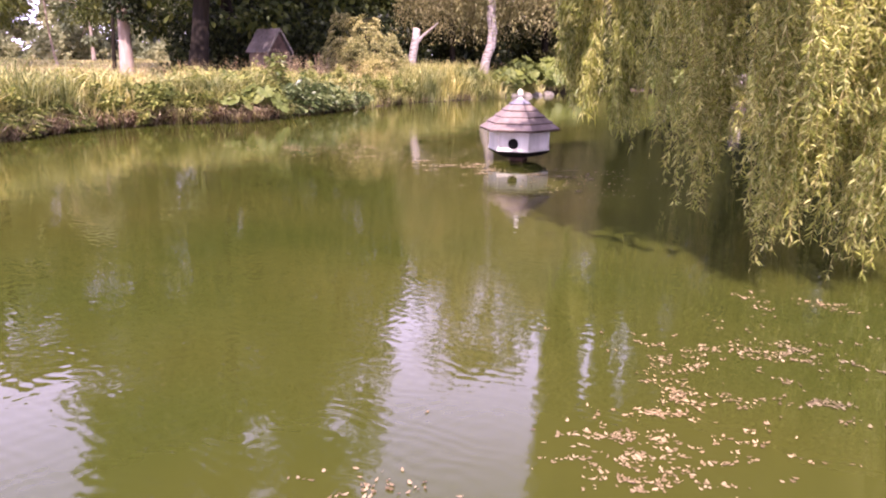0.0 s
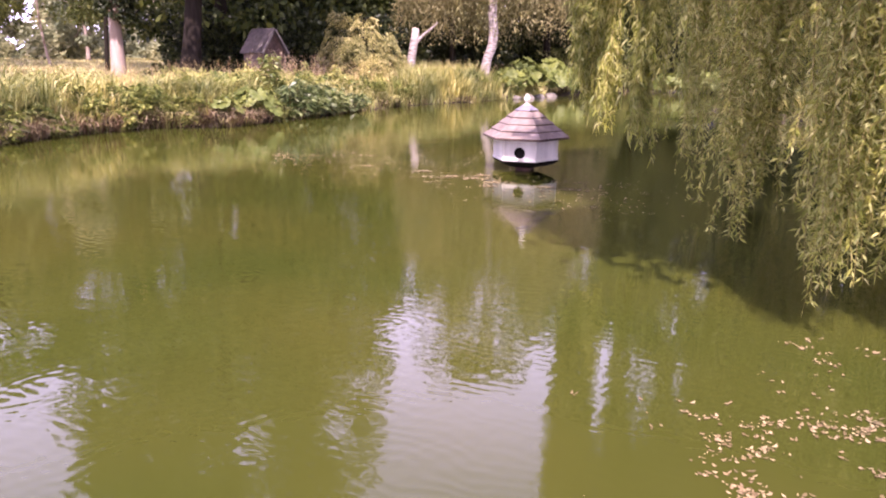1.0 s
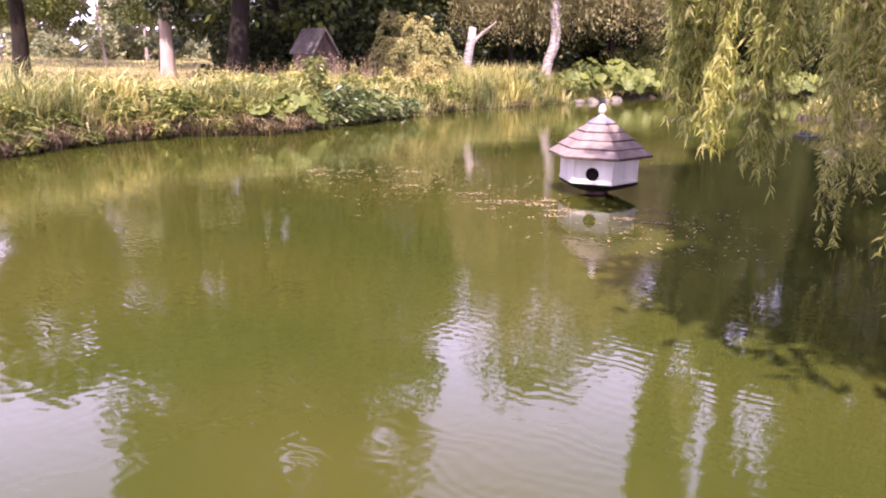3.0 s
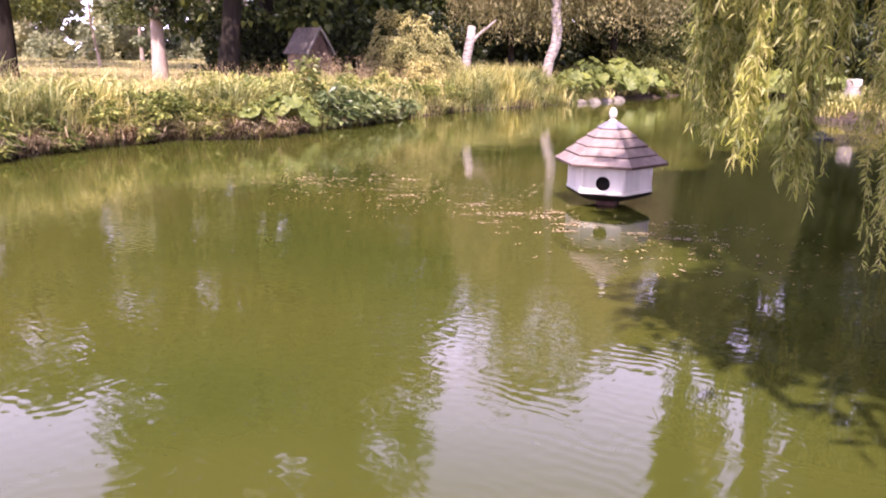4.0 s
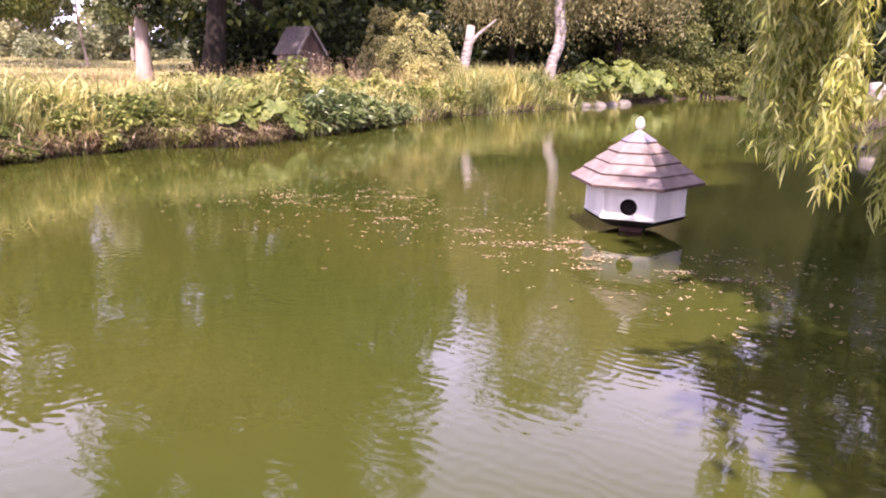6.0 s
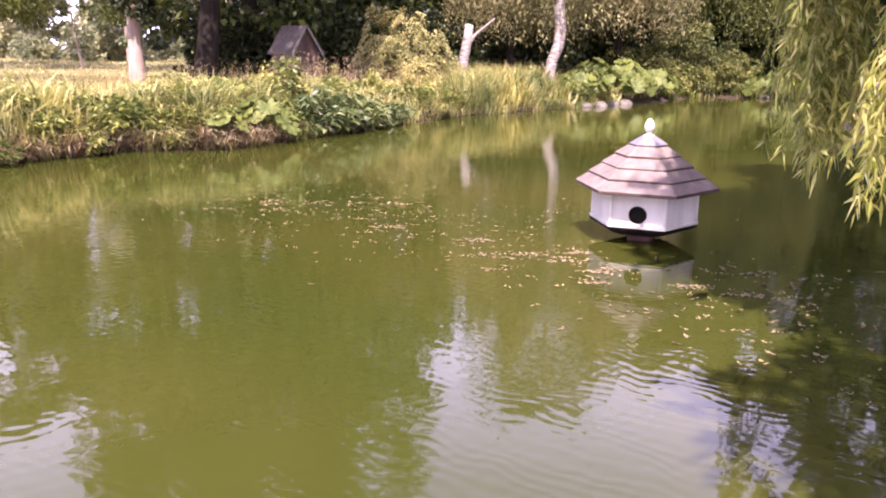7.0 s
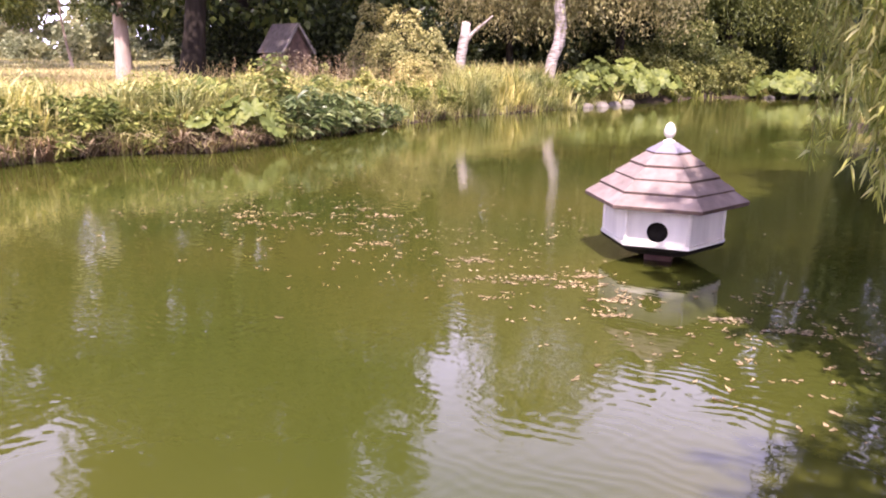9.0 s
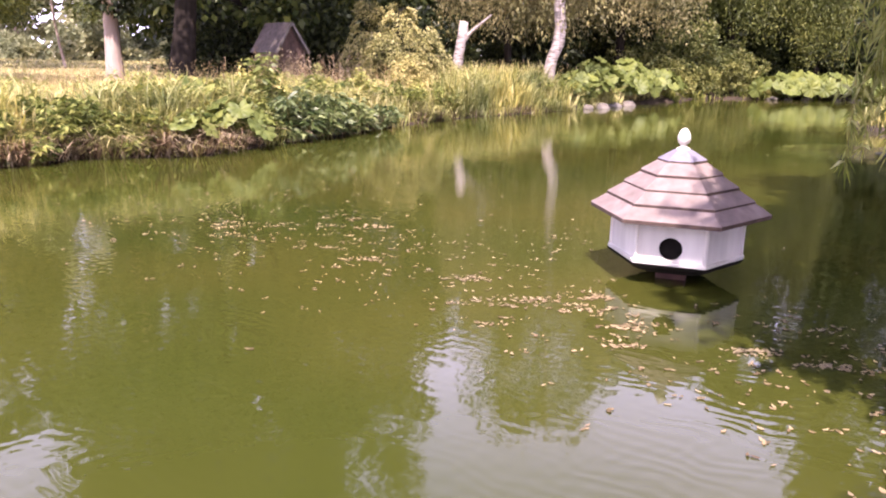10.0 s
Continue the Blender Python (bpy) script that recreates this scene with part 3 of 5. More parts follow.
def broad_tree(name, at, tall, bottom, radius, trunk, count, leaf, m_leaf, m_bark, seed, label, clumps=60, group="trees round the pond", lean=(0, 0), limb_low=4.8):
    r = np.random.default_rng(seed)
    tree = thing(name, at, label, "tree", group)
    top = np.array([lean[0], lean[1], tall * 0.85])
    pts = bent_path((0, 0, -0.2), top, r, 0.015 * tall, 12)
    rad = trunk * (1 - 0.85 * np.linspace(0, 1, 12)) * np.concatenate([[1.35, 1.05], np.ones(10)])
    part("trunk", mesh_of("trunk", *tube(pts, rad, 14), m_bark, True), tree)
    mid = (bottom + tall) / 2
    a = r.uniform(0, 2 * np.pi, clumps)
    hz = r.uniform(0, 1, clumps) ** 1.25
    girth = radius * np.sqrt(np.clip(1 - (np.abs(hz - 0.35) / 0.68) ** 2.4, 0.03, 1)) * r.uniform(0.4, 1.0, clumps) ** 0.5
    cen = np.stack([girth * np.cos(a) + lean[0] * 0.6, girth * np.sin(a) + lean[1] * 0.6, bottom + 0.6 + (tall - bottom - 0.8) * hz], 1)
    limbs = []
    for k in range(0, clumps, max(1, clumps // 14)):
        z0 = max(bottom * 1.35, limb_low, cen[k][2] - r.uniform(0.15, 0.3) * (tall - bottom))
        i = min(11, int(12 * z0 / (tall * 0.85)))
        path = bent_path(pts[i], cen[k], r, 0.05 * radius, 7, 0.06 * radius)
        limbs.append(tube(path, np.linspace(rad[i] * 0.55, 0.02, 7), 6))
    for lm in limbs:
        part("limb", mesh_of("limb", *lm, m_bark, True), tree)
    per = count // clumps
    cr = r.uniform(0.16, 0.30, clumps) * radius
    offs = unit(r.normal(size=(clumps, per, 3))) * (r.uniform(0.15, 1, (clumps, per, 1)) ** 0.5) * cr[:, None, None] * np.array([1, 1, 0.75])
    base = (cen[:, None, :] + offs).reshape(-1, 3)
    way = unit(offs.reshape(-1, 3)) + r.normal(0, 0.7, (clumps * per, 3)) + np.array([0, 0, -0.3])
    ln = leaf * r.uniform(0.6, 1.3, len(base))
    part("crown", mesh_of("crown", *leaves(base, way, ln, ln * 0.62, r, 0.1), m_leaf), tree)
    return tree


def weeping_tree(name, at, tall, bottom, radius, trunk, strands, m_leaf, m_bark, seed, label, leaf=0.11, step=0.068, group="trees round the pond"):
    r = np.random.default_rng(seed)
    tree = thing(name, at, label, "tree", group)
    pts = bent_path((0, 0, -0.2), (0, 0, tall * 0.8), r, 0.02 * tall, 10)
    rad = trunk * (1 - 0.8 * np.linspace(0, 1, 10))
    part("trunk", mesh_of("trunk", *tube(pts, rad, 12), m_bark, True), tree)
    limbs, base, way = [], [], []
    bunch = [(r.uniform(0, 2 * math.pi), radius * math.sqrt(r.uniform(0.03, 1))) for _ in range(strands // 14)]
    for k in range(strands):
        a, q = bunch[k % len(bunch)]
        a, q = a + r.normal(0, 0.16), max(0.1, q + r.normal(0, 0.22))
        z = tall * (1 - 0.45 * (q / radius) ** 2) * r.uniform(0.7, 1.0)
        low = max(bottom * r.uniform(0.8, 2.2), z - r.uniform(0.35, 0.8) * tall)
        n = max(4, int((z - low) / step))
        s = np.linspace(0, 1, n)
        x, y = q * math.cos(a), q * math.sin(a)
        sway = r.normal(0, 0.12 * radius * 0.3, 2)
        p = np.stack([x + sway[0] * s ** 2, y + sway[1] * s ** 2, z + (low - z) * s], 1)
        base.append(p + r.normal(0, 0.13, (n, 3)))
        w = r.normal(0, 0.55, (n, 3))
        w[:, 2] = -1
        way.append(w)
        if k % 30 == 0:
            limbs.append(tube(bent_path(pts[4 + (k // 30) % 6], (x, y, z), r, 0.3, 6, 0.4), np.linspace(rad[6] * 0.5, 0.02, 6), 5))
    base, way = np.concatenate(base), np.concatenate(way)
    ln = leaf * r.uniform(0.7, 1.4, len(base))
    for lm in limbs:
        part("limb", mesh_of("limb", *lm, m_bark, True), tree)
    part("crown", mesh_of("crown", *leaves(base, way, ln, ln * 0.38, r, 0.1), m_leaf), tree)
    return tree


def placed(tree, x, y, size=1.0, turn=0.0, high=None, label=""):
    z = float(land_height([(x, y)])[0])
    t = copy_thing(tree, Matrix.LocRotScale((x, y, z), Euler((0, 0, turn)), (size, size, high or size)))
    if label:
        tagged(t, label)
    return t


def ground_at(x, y):
    return (x, y, float(land_height([(x, y)])[0]))


def ivy(tree, radius, low, high, count, seed, off=(0.0, 0.0)):
    r = np.random.default_rng(seed)
    z = r.uniform(0, 1, count) ** 1.1
    a = r.uniform(0, 2 * np.pi, count)
    q = radius * (1 - 0.2 * z) + r.uniform(0, 0.28, count)
    b = np.stack([q * np.cos(a) + off[0], q * np.sin(a) + off[1], low - 0.3 * np.cos(a) + z * (high - low)], 1)
    w = np.stack([np.cos(a), np.sin(a), np.full(count, -0.8)], 1) + r.normal(0, 0.5, (count, 3))
    # the ivy takes the shade-dark leaf colour too
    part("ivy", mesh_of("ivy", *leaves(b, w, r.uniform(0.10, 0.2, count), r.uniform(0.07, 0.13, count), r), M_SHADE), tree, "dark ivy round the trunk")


# large trees on the far bank
pale_foot = broad_tree("bank_tree", ground_at(-14.9, 30.5), 22, 9.0, 3.7, 0.25, 28000, 0.21, M_TREE, M_PALE_BARK, 11, "large tree with pale lit trunk foot in the meadow", 90)
broad_tree("bank_tree", ground_at(-20.6, 40.0), 26, 9.5, 4.2, 0.10, 16000, 0.30, M_TREE, M_BARK, 24, "tall slim dark-barked tree at the meadow's far side", 80, limb_low=9.0)
ivy(pale_foot, 0.40, 2.5, 9.5, 8000, 19, (0.05, 0.0))
massive = broad_tree("bank_tree", ground_at(-9.5, 24.6), 24, 4.2, 4.2, 0.29, 50000, 0.22, M_TREE, M_BARK, 12, "massive dark-trunked tree behind the bank plants", 150, lean=(0.8, 0.0))
ivy(massive, 0.34, 3.2, 7.0, 2600, 20)
broad_tree("bank_tree", ground_at(-18.8, 27.2), 11, 4.0, 2.7, 0.30, 20000, 0.20, M_TREE_LIGHT, M_BARK, 16, "light green tree with low hanging branches in the meadow", 60)
oak = broad_tree("woodland_tree", ground_at(-9.0, 37.0), 17, 1.6, 5.0, 0.3, 14000, 0.285, M_TREE, M_BARK, 13, "dense dark green woodland tree", 90)
lime = broad_tree("woodland_tree", ground_at(-27.5, 46), 19, 2.5, 5.0, 0.07, 25000, 0.22, M_TREE_LIGHT, M_PALE_BARK, 14, "light green woodland tree in the sun", 70)
pale = broad_tree("woodland_tree", ground_at(-40, 74), 21, 1.8, 3.6, 0.22, 8000, 0.52, M_PALE, M_PALE_BARK, 15, "distant tree with haze put into its pale leaf colour", 70)
for x, y, s, a in [(-0.5, 42, 0.98, 1.0), (-11.5, 34, 1.1, 5.0), (-10, 42, 1.0, 0.5), (20, 48, 1.0, 2.6), (26, 44, 1.05, 1.2), (19, 40, 0.95, 3.6), (23, 37, 1.0, 0.9), (-5, 44, 0.72, 2.2), (-6.0, 37, 0.55, 2.9), (13, 50, 1.05, 0.3)]:
    placed(oak, x, y, s, a)
placed(oak, -9.8, 39.5, 0.8, 1.4, 1.55)
for x, y, s, a in [(-34, 42, 1.0, 5.0), (-38, 50, 0.9, 1.0), (-17, 58, 1.0, 4.0)]:
    placed(lime, x, y, s, a)
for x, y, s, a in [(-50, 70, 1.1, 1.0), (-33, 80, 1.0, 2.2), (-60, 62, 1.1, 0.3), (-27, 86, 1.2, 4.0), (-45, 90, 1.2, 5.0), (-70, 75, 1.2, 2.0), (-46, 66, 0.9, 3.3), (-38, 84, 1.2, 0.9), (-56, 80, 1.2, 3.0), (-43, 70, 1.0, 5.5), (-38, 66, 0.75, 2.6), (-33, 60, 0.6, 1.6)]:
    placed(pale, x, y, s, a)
tall = broad_tree("woodland_tree", ground_at(6.6, 45.5), 14.8, 1.6, 4.8, 0.34, 16000, 0.42, M_TREE, M_BARK, 18, "tall dense dark green tree behind the pond", 110)
for x, y, s, a, h in [(12.0, 46.0, 1.0, 3.1, 1.12), (19.0, 44.0, 1.2, 4.0, 1.8), (25.0, 41.0, 1.3, 1.0, 1.8), (30.0, 34.0, 1.3, 2.0, 1.7)]:
    placed(tall, x, y, s, a, h)
# unseen trees added behind the viewer and beside the pond, to block low sky light
belt = broad_tree("woodland_tree", ground_at(-27, 14), 17, 1.6, 5.0, 0.3, 5500, 0.62, M_TREE, M_BARK, 17, "unseen tree added behind or beside the viewer to block low sky light", 70)
for x, y, s, a in [(-29, 0, 1.1, 1.2), (-24, -16, 1.1, 2.2), (-12, -27, 1.1, 3.3), (2, -31, 1.1, 4.1), (16, -32, 1.0, 5.2), (29, -22, 0.9, 0.7), (31, 4, 1.0, 1.9), (30, 22, 1.1, 2.7)]:
    placed(belt, x, y, s, a)
weep = weeping_tree("weeping_tree", ground_at(2.2, 36.0), 12, 2.2, 3.2, 0.2, 1500, M_WEEP_LIT, M_BARK, 21, "weeping tree with brownish-green hanging twigs", 0.10)
placed(weep, -1.6, 33.0, 0.75, 1.0, 0.9)
weeping_tree("weeping_tree", ground_at(7.6, 40.0), 13, 2.0, 3.0, 0.2, 1000, M_TREE_LIGHT, M_BARK, 22, "weeping tree with yellow-green hanging foliage", 0.11, 0.065)
weeping_tree("weeping_tree", ground_at(10.7, 39.2), 11, 1.0, 1.0, 0.12, 360, M_TREE_LIGHT, M_BARK, 23, "slender weeping tree with sunlit yellow-green foliage", 0.10, 0.06)

# undergrowth under the wood, its leaves near black to paint the dark hollows
under = shrub("undergrowth_shrub", ground_at(-4.5, 33.5), (2.4, 1.8, 3.0), 5000, 0.205, M_SHADE, 31, "near-black shrub that stands in for the deep shade under the wood", "shrub", 34, group="undergrowth")
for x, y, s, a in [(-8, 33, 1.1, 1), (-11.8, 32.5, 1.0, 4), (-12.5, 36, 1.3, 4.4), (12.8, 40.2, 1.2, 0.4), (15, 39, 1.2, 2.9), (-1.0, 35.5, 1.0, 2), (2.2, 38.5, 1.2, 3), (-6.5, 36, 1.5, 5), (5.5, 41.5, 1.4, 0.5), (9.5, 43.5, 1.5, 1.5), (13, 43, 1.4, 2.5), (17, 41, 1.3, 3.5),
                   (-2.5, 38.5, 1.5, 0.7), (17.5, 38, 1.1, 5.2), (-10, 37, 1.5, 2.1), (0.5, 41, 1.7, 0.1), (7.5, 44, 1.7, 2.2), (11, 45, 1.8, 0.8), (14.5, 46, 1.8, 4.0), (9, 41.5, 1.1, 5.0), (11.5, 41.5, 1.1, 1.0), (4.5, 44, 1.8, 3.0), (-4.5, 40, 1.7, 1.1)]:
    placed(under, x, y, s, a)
far_bush = shrub("hedge_shrub", ground_at(-36, 62), (3.6, 2.5, 3.2), 3300, 0.47, M_PALE, 32, "hedge shrub at the meadow's far edge, haze put into its grey-green colour", "shrub", 26, group="far hedge")
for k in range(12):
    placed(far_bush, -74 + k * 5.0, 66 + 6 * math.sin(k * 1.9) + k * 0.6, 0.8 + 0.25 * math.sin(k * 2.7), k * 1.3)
for x, y, sx, sy, sz, seed in [(4.9, 37.6, 1.7, 1.4, 2.8, 41), (6.7, 38.3, 1.7, 1.3, 2.2, 42), (3.6, 36.3, 1.4, 1.2, 2.6, 43), (5.8, 38.0, 1.4, 1.2, 1.2, 44)]:
    shrub("waterside_shrub", ground_at(x, y), (sx, sy, sz), 8000, 0.125, M_SHRUB, seed, "olive-green shrub hanging over the far water's edge", "shrub", 26, group="waterside shrubs")

# golden conifer: tiers of arching sprays that droop at the ends
def conifer(at, tall, radius, seed):
    r = np.random.default_rng(seed)
    c_ = thing("golden_conifer", at, "bushy golden-yellow conifer on the bank", "conifer")
    part("trunk", mesh_of("trunk", *tube([(0, 0, -0.1), (0, 0, tall * 0.5), (0.05, 0, tall * 0.95)], [0.07, 0.05, 0.01], 8), M_BARK, True), c_)
    sprays = []
    # several leaders of unequal height, each with drooping fans of scale leaves
    for lx, ly, top, reach, n_fans in [(-0.80, 0.1, 1.0, 0.75, 30), (0.10, 0.0, 0.98, 0.95, 40), (0.70, -0.1, 0.74, 0.85, 30), (-0.30, -0.4, 0.70, 0.9, 30), (1.2, 0.1, 0.46, 0.7, 18), (-1.15, -0.2, 0.55, 0.7, 18), (0.4, -0.7, 0.48, 0.8, 20)]:
        for k in range(n_fans):
            f = r.uniform(0.08, 1.0)
            a = r.uniform(0, 2 * np.pi)
            ln = reach * radius / 1.65 * (1.05 - 0.75 * f) * r.uniform(0.7, 1.25) + 0.12
            s_ = np.linspace(0, 1, 6)
            z0 = top * tall * (0.15 + 0.85 * f)
            p = np.stack([lx + np.cos(a) * ln * s_, ly + np.sin(a) * ln * s_, z0 + 0.30 * ln * np.sin(np.pi * s_ * 0.75) - 0.75 * ln * s_ ** 2.5], 1)
            n = int(90 + 150 * ln)
            u = r.uniform(0.35, 1, n) ** 0.8 * 5
            i = np.minimum(u.astype(int), 4)
            q = (u - i)[:, None]
            side = np.array([-np.sin(a), np.cos(a), 0.0]) * (r.normal(0, 0.11, n) * (0.6 + 0.5 * np.sin(np.pi * u / 5)))[:, None]
            b = p[i] * (1 - q) + p[i + 1] * q + side + r.normal(0, 0.022, (n, 3))
            w = np.stack([np.full(n, np.cos(a)), np.full(n, np.sin(a)), np.full(n, -0.55)], 1) + side * 6 + r.normal(0, 0.25, (n, 3))
            L = r.uniform(0.045, 0.095, n)
            if k % 4 == 0:
                part("branch", mesh_of("branch", *tube(p, np.linspace(0.014, 0.004, 6), 3), M_BARK), c_)
            sprays.append(leaves(b, w, L, L * 0.42, r, 0.15))
    part("foliage", mesh_of("foliage", *joined(sprays), M_GOLDEN), c_)


conifer(ground_at(-4.25, 26.9), 2.55, 1.65, 51)


def slim_trunk(name, at, points, radii, material, label, branches=()):
    r = np.random.default_rng(5)
    tree = thing(name, at, label, "tree")
    part("trunk", mesh_of("trunk", *tube(np.array(points), radii, 12), material, True), tree)
    for pts, rad in branches:
        part("branch", mesh_of("branch", *tube(np.array(pts), rad, 8), material, True), tree)
    return tree


slim_trunk("tree_stump", ground_at(-2.95, 29.2), [(-0.05, 0, -0.2), (0, 0, 0.5), (0.10, 0, 1.2), (0.20, 0, 1.75), (0.24, 0, 2.15), (0.25, 0, 2.17)], [0.2, 0.17, 0.155, 0.15, 0.13, 0.02], M_BIRCH,
           "bare pale broken trunk with one side branch", [([(0.16, 0, 1.5), (0.45, 0, 1.85), (0.75, 0, 2.1), (1.05, 0.05, 2.35)], [0.075, 0.055, 0.04, 0.02])])
birch = slim_trunk("birch_tree", ground_at(-0.15, 29.7), [(-0.05, 0, -0.2), (0.0, 0, 0.7), (0.08, 0, 1.15), (0.25, 0, 1.6), (0.30, 0, 2.1), (0.22, 0, 2.7), (0.24, 0.05, 3.6), (0.35, 0.1, 5.5), (0.3, 0.2, 8.0), (0.5, 0.2, 11.0)],
                   [0.21, 0.18, 0.17, 0.18, 0.17, 0.165, 0.14, 0.09, 0.05, 0.02], M_BIRCH, "white-barked crooked birch at the water's edge")
slim_trunk("tree_stump", ground_at(8.15, 25.3), [(-0.02, 0, -0.2), (0, 0, 0.3), (0.04, 0, 0.55), (0.03, 0, 0.74), (0.03, 0, 0.76)], [0.27, 0.22, 0.2, 0.19, 0.02], M_BIRCH, "pale sunlit cut stump on the grassy point")
r_ = np.random.default_rng(77)
bb, bw = [], []
for k in range(520):
    a, q = r_.uniform(0, 6.28), 1.9 * math.sqrt(r_.uniform(0, 1))
    z = r_.uniform(4.4, 11)
    n_ = int(r_.uniform(14, 34))
    s_ = np.linspace(0, 1, n_)
    bb.append(np.stack([np.full(n_, 0.3 + q * math.cos(a)), np.full(n_, 0.3 + q * math.sin(a)), z - s_ * n_ * 0.1], 1) + r_.normal(0, 0.09, (n_, 3)))
    w_ = r_.normal(0, 0.6, (n_, 3))
    w_[:, 2] = -0.9
    bw.append(w_)
bb, bw = np.concatenate(bb), np.concatenate(bw)
part("crown", mesh_of("crown", *leaves(bb, bw, 0.13 * r_.uniform(0.7, 1.3, len(bb)), 0.06 * np.ones(len(bb)), r_), M_WEEP), birch)


# ---- garden shed ----
def shed(at, turn):
    s = thing("garden_shed", at, "small brick-and-timber shed with a pitched roof in the tall grass", "shed", turn=turn)
    w, d, eave, ridge = 0.5, 0.6, 1.24, 2.0
    part("side_wall", box("side_wall", -w, -w + 0.06, -d, d, 0, eave, M_BRICK), s, "pinkish side wall")
    part("side_wall", box("side_wall", w - 0.06, w, -d, d, 0, eave, M_BRICK), s)
    for y, sgn in ((-d, 1), (d, -1)):
        bm = bmesh.new()
        prof = [(-w + 0.06, 0), (w - 0.06, 0), (w - 0.06, eave), (0, ridge - 0.03), (-w + 0.06, eave)]
        f0 = [bm.verts.new((x, y, z)) for x, z in prof]
        f1 = [bm.verts.new((x, y + sgn * 0.05, z)) for x, z in prof]
        bm.faces.new(f0)
        bm.faces.new(f1[::-1])
        for k in range(5):
            bm.faces.new((f0[k], f1[k], f1[(k + 1) % 5], f0[(k + 1) % 5]))
        bmesh.ops.recalc_face_normals(bm, faces=bm.faces[:])
        part("gable", bm_mesh("gable", bm, M_SHED_DARK), s, "dark brown gable")
    slope = math.atan2(ridge - eave, w)
    ln = math.hypot(ridge - eave, w) + 0.14
    for sx in (-1, 1):
        m = Matrix.Translation((0, 0, ridge + 0.02)) @ Matrix.Rotation(sx * slope, 4, "Y")
        part("roof_slope", box("roof_slope", 0.002 if sx > 0 else -ln, ln if sx > 0 else -0.002, -d - 0.12, d + 0.12, -0.025, 0.025, M_SHED_ROOF), s, "", m)
        part("barge_board", box("barge_board", 0.004 if sx > 0 else -ln, ln if sx > 0 else -0.004, -d - 0.15, -d - 0.122, -0.045, 0.03, M_ROCK), s, "pale barge board", m)
    return s


shed(ground_at(-8.25, 28.6), radians(52))


# ---- meadow and bank grasses ----
def meadow():
    r = np.random.default_rng(61)
    zones = [((-22, 4), (12, 34), 75000, 0.72, 0.022), ((-60, -4), (30, 75), 16000, 0.5, 0.07), ((-20, -8), (4, 14), 5000, 0.5, 0.02)]
    vs = []
    for (x0, x1), (y0, y1), n, tall, wide in zones:
        p = np.column_stack([r.uniform(x0, x1, n), r.uniform(y0, y1, n)])
        d = shore_distance(p)
        p = p[(d > 0.15)]
        near = shore_distance(p)
        h_ = tall * np.where(near < 2.2, 1.25, np.where((p[:, 0] < -9.5) & (p[:, 1] > 20), 0.4, 0.62)) * r.uniform(0.5, 1.2, len(p)) * (0.8 + 0.3 * np.sin(p[:, 0] * 0.7) * np.cos(p[:, 1] * 0.5))
        vs.append(blades(on_land(p, -0.02), h_, wide * r.uniform(0.6, 1.3, len(p)), r.uniform(0.1, 0.7, len(p)), r))
    tagged(new("meadow_grass", mesh_of("meadow_grass", *joined(vs), M_GRASS)), "tall yellow-green summer meadow grass behind the bank", "grass", kind="stuff")
    n = 11000
    p = np.column_stack([r.uniform(-20, 4, n), r.uniform(15, 33, n)])
    d = shore_distance(p)
    p = p[(d > 0.8) & (r.uniform(0, 1, n) < np.where(d < 4.5, 0.9, 0.25))]
    h_ = r.uniform(0.5, 1.05, len(p)) * np.where(shore_distance(p) < 4.5, 1.0, 0.6)
    a = blades(on_land(p), h_, np.full(len(p), 0.012), r.uniform(0.05, 0.25, len(p)), r)
    tops = on_land(p) + np.column_stack([r.normal(0, 0.05, (len(p), 2)), h_ * 0.95])
    k = 5
    bs = np.repeat(tops, k, 0) + r.normal(0, 1, (len(tops) * k, 3)) * np.array([0.02, 0.02, 0.09]) - np.array([0, 0, 0.08])
    w = r.normal(0, 0.35, (len(bs), 3))
    w[:, 2] = 1
    lv, lf = leaves(bs, w, r.uniform(0.04, 0.10, len(bs)), np.full(len(bs), 0.008), r)
    tri = np.concatenate([lf[:, [0, 1, 2]], lf[:, [0, 2, 3]]])
    tagged(new("seed_heads", mesh_of("seed_heads", *joined([a, (lv, tri)]), M_SEED)), "tall buff-brown grass seed heads in the meadow", "grass", kind="stuff")


meadow()


def dock_stems():
    """Tall brown flower stems over the grasses, in front of the shed."""
    r = np.random.default_rng(62)
    n = 90
    p = np.column_stack([r.uniform(-7.6, -4.9, n), r.uniform(23.0, 26.3, n)])
    h_ = r.uniform(0.75, 1.3, len(p))
    vs = [blades(on_land(p), h_, np.full(len(p), 0.022), r.uniform(0.02, 0.15, len(p)), r)]
    for q, h in zip(on_land(p), h_):
        k = 26
        z = h * r.uniform(0.5, 1.0, k)
        b = q + np.column_stack([r.normal(0, 0.028, (k, 2)), z])
        w = r.normal(0, 0.5, (k, 3)) + np.array([0, 0, 0.9])
        lv, lf = leaves(b, w, r.uniform(0.04, 0.09, k), np.full(k, 0.022), r)
        vs.append((lv, np.concatenate([lf[:, [0, 1, 2]], lf[:, [0, 2, 3]]])))
    tagged(new("dock_stems", mesh_of("dock_stems", *joined(vs), M_STRAW)), "tall brown seeding dock stems above the grass", "dock", kind="stuff")


dock_stems()


# where broad-leaved plants stand, the reeds leave room
ROOM = [(-7.35, 16.55, 0.5), (-5.6, 17.5, 0.38), (-5.25, 18.5, 0.45), (-4.7, 19.5, 0.45), (-4.35, 20.4, 0.45), (-4.05, 21.2, 0.45), (-3.8, 22.1, 0.35), (-0.5, 28.6, 0.4), (0.3, 29.5, 0.5)]


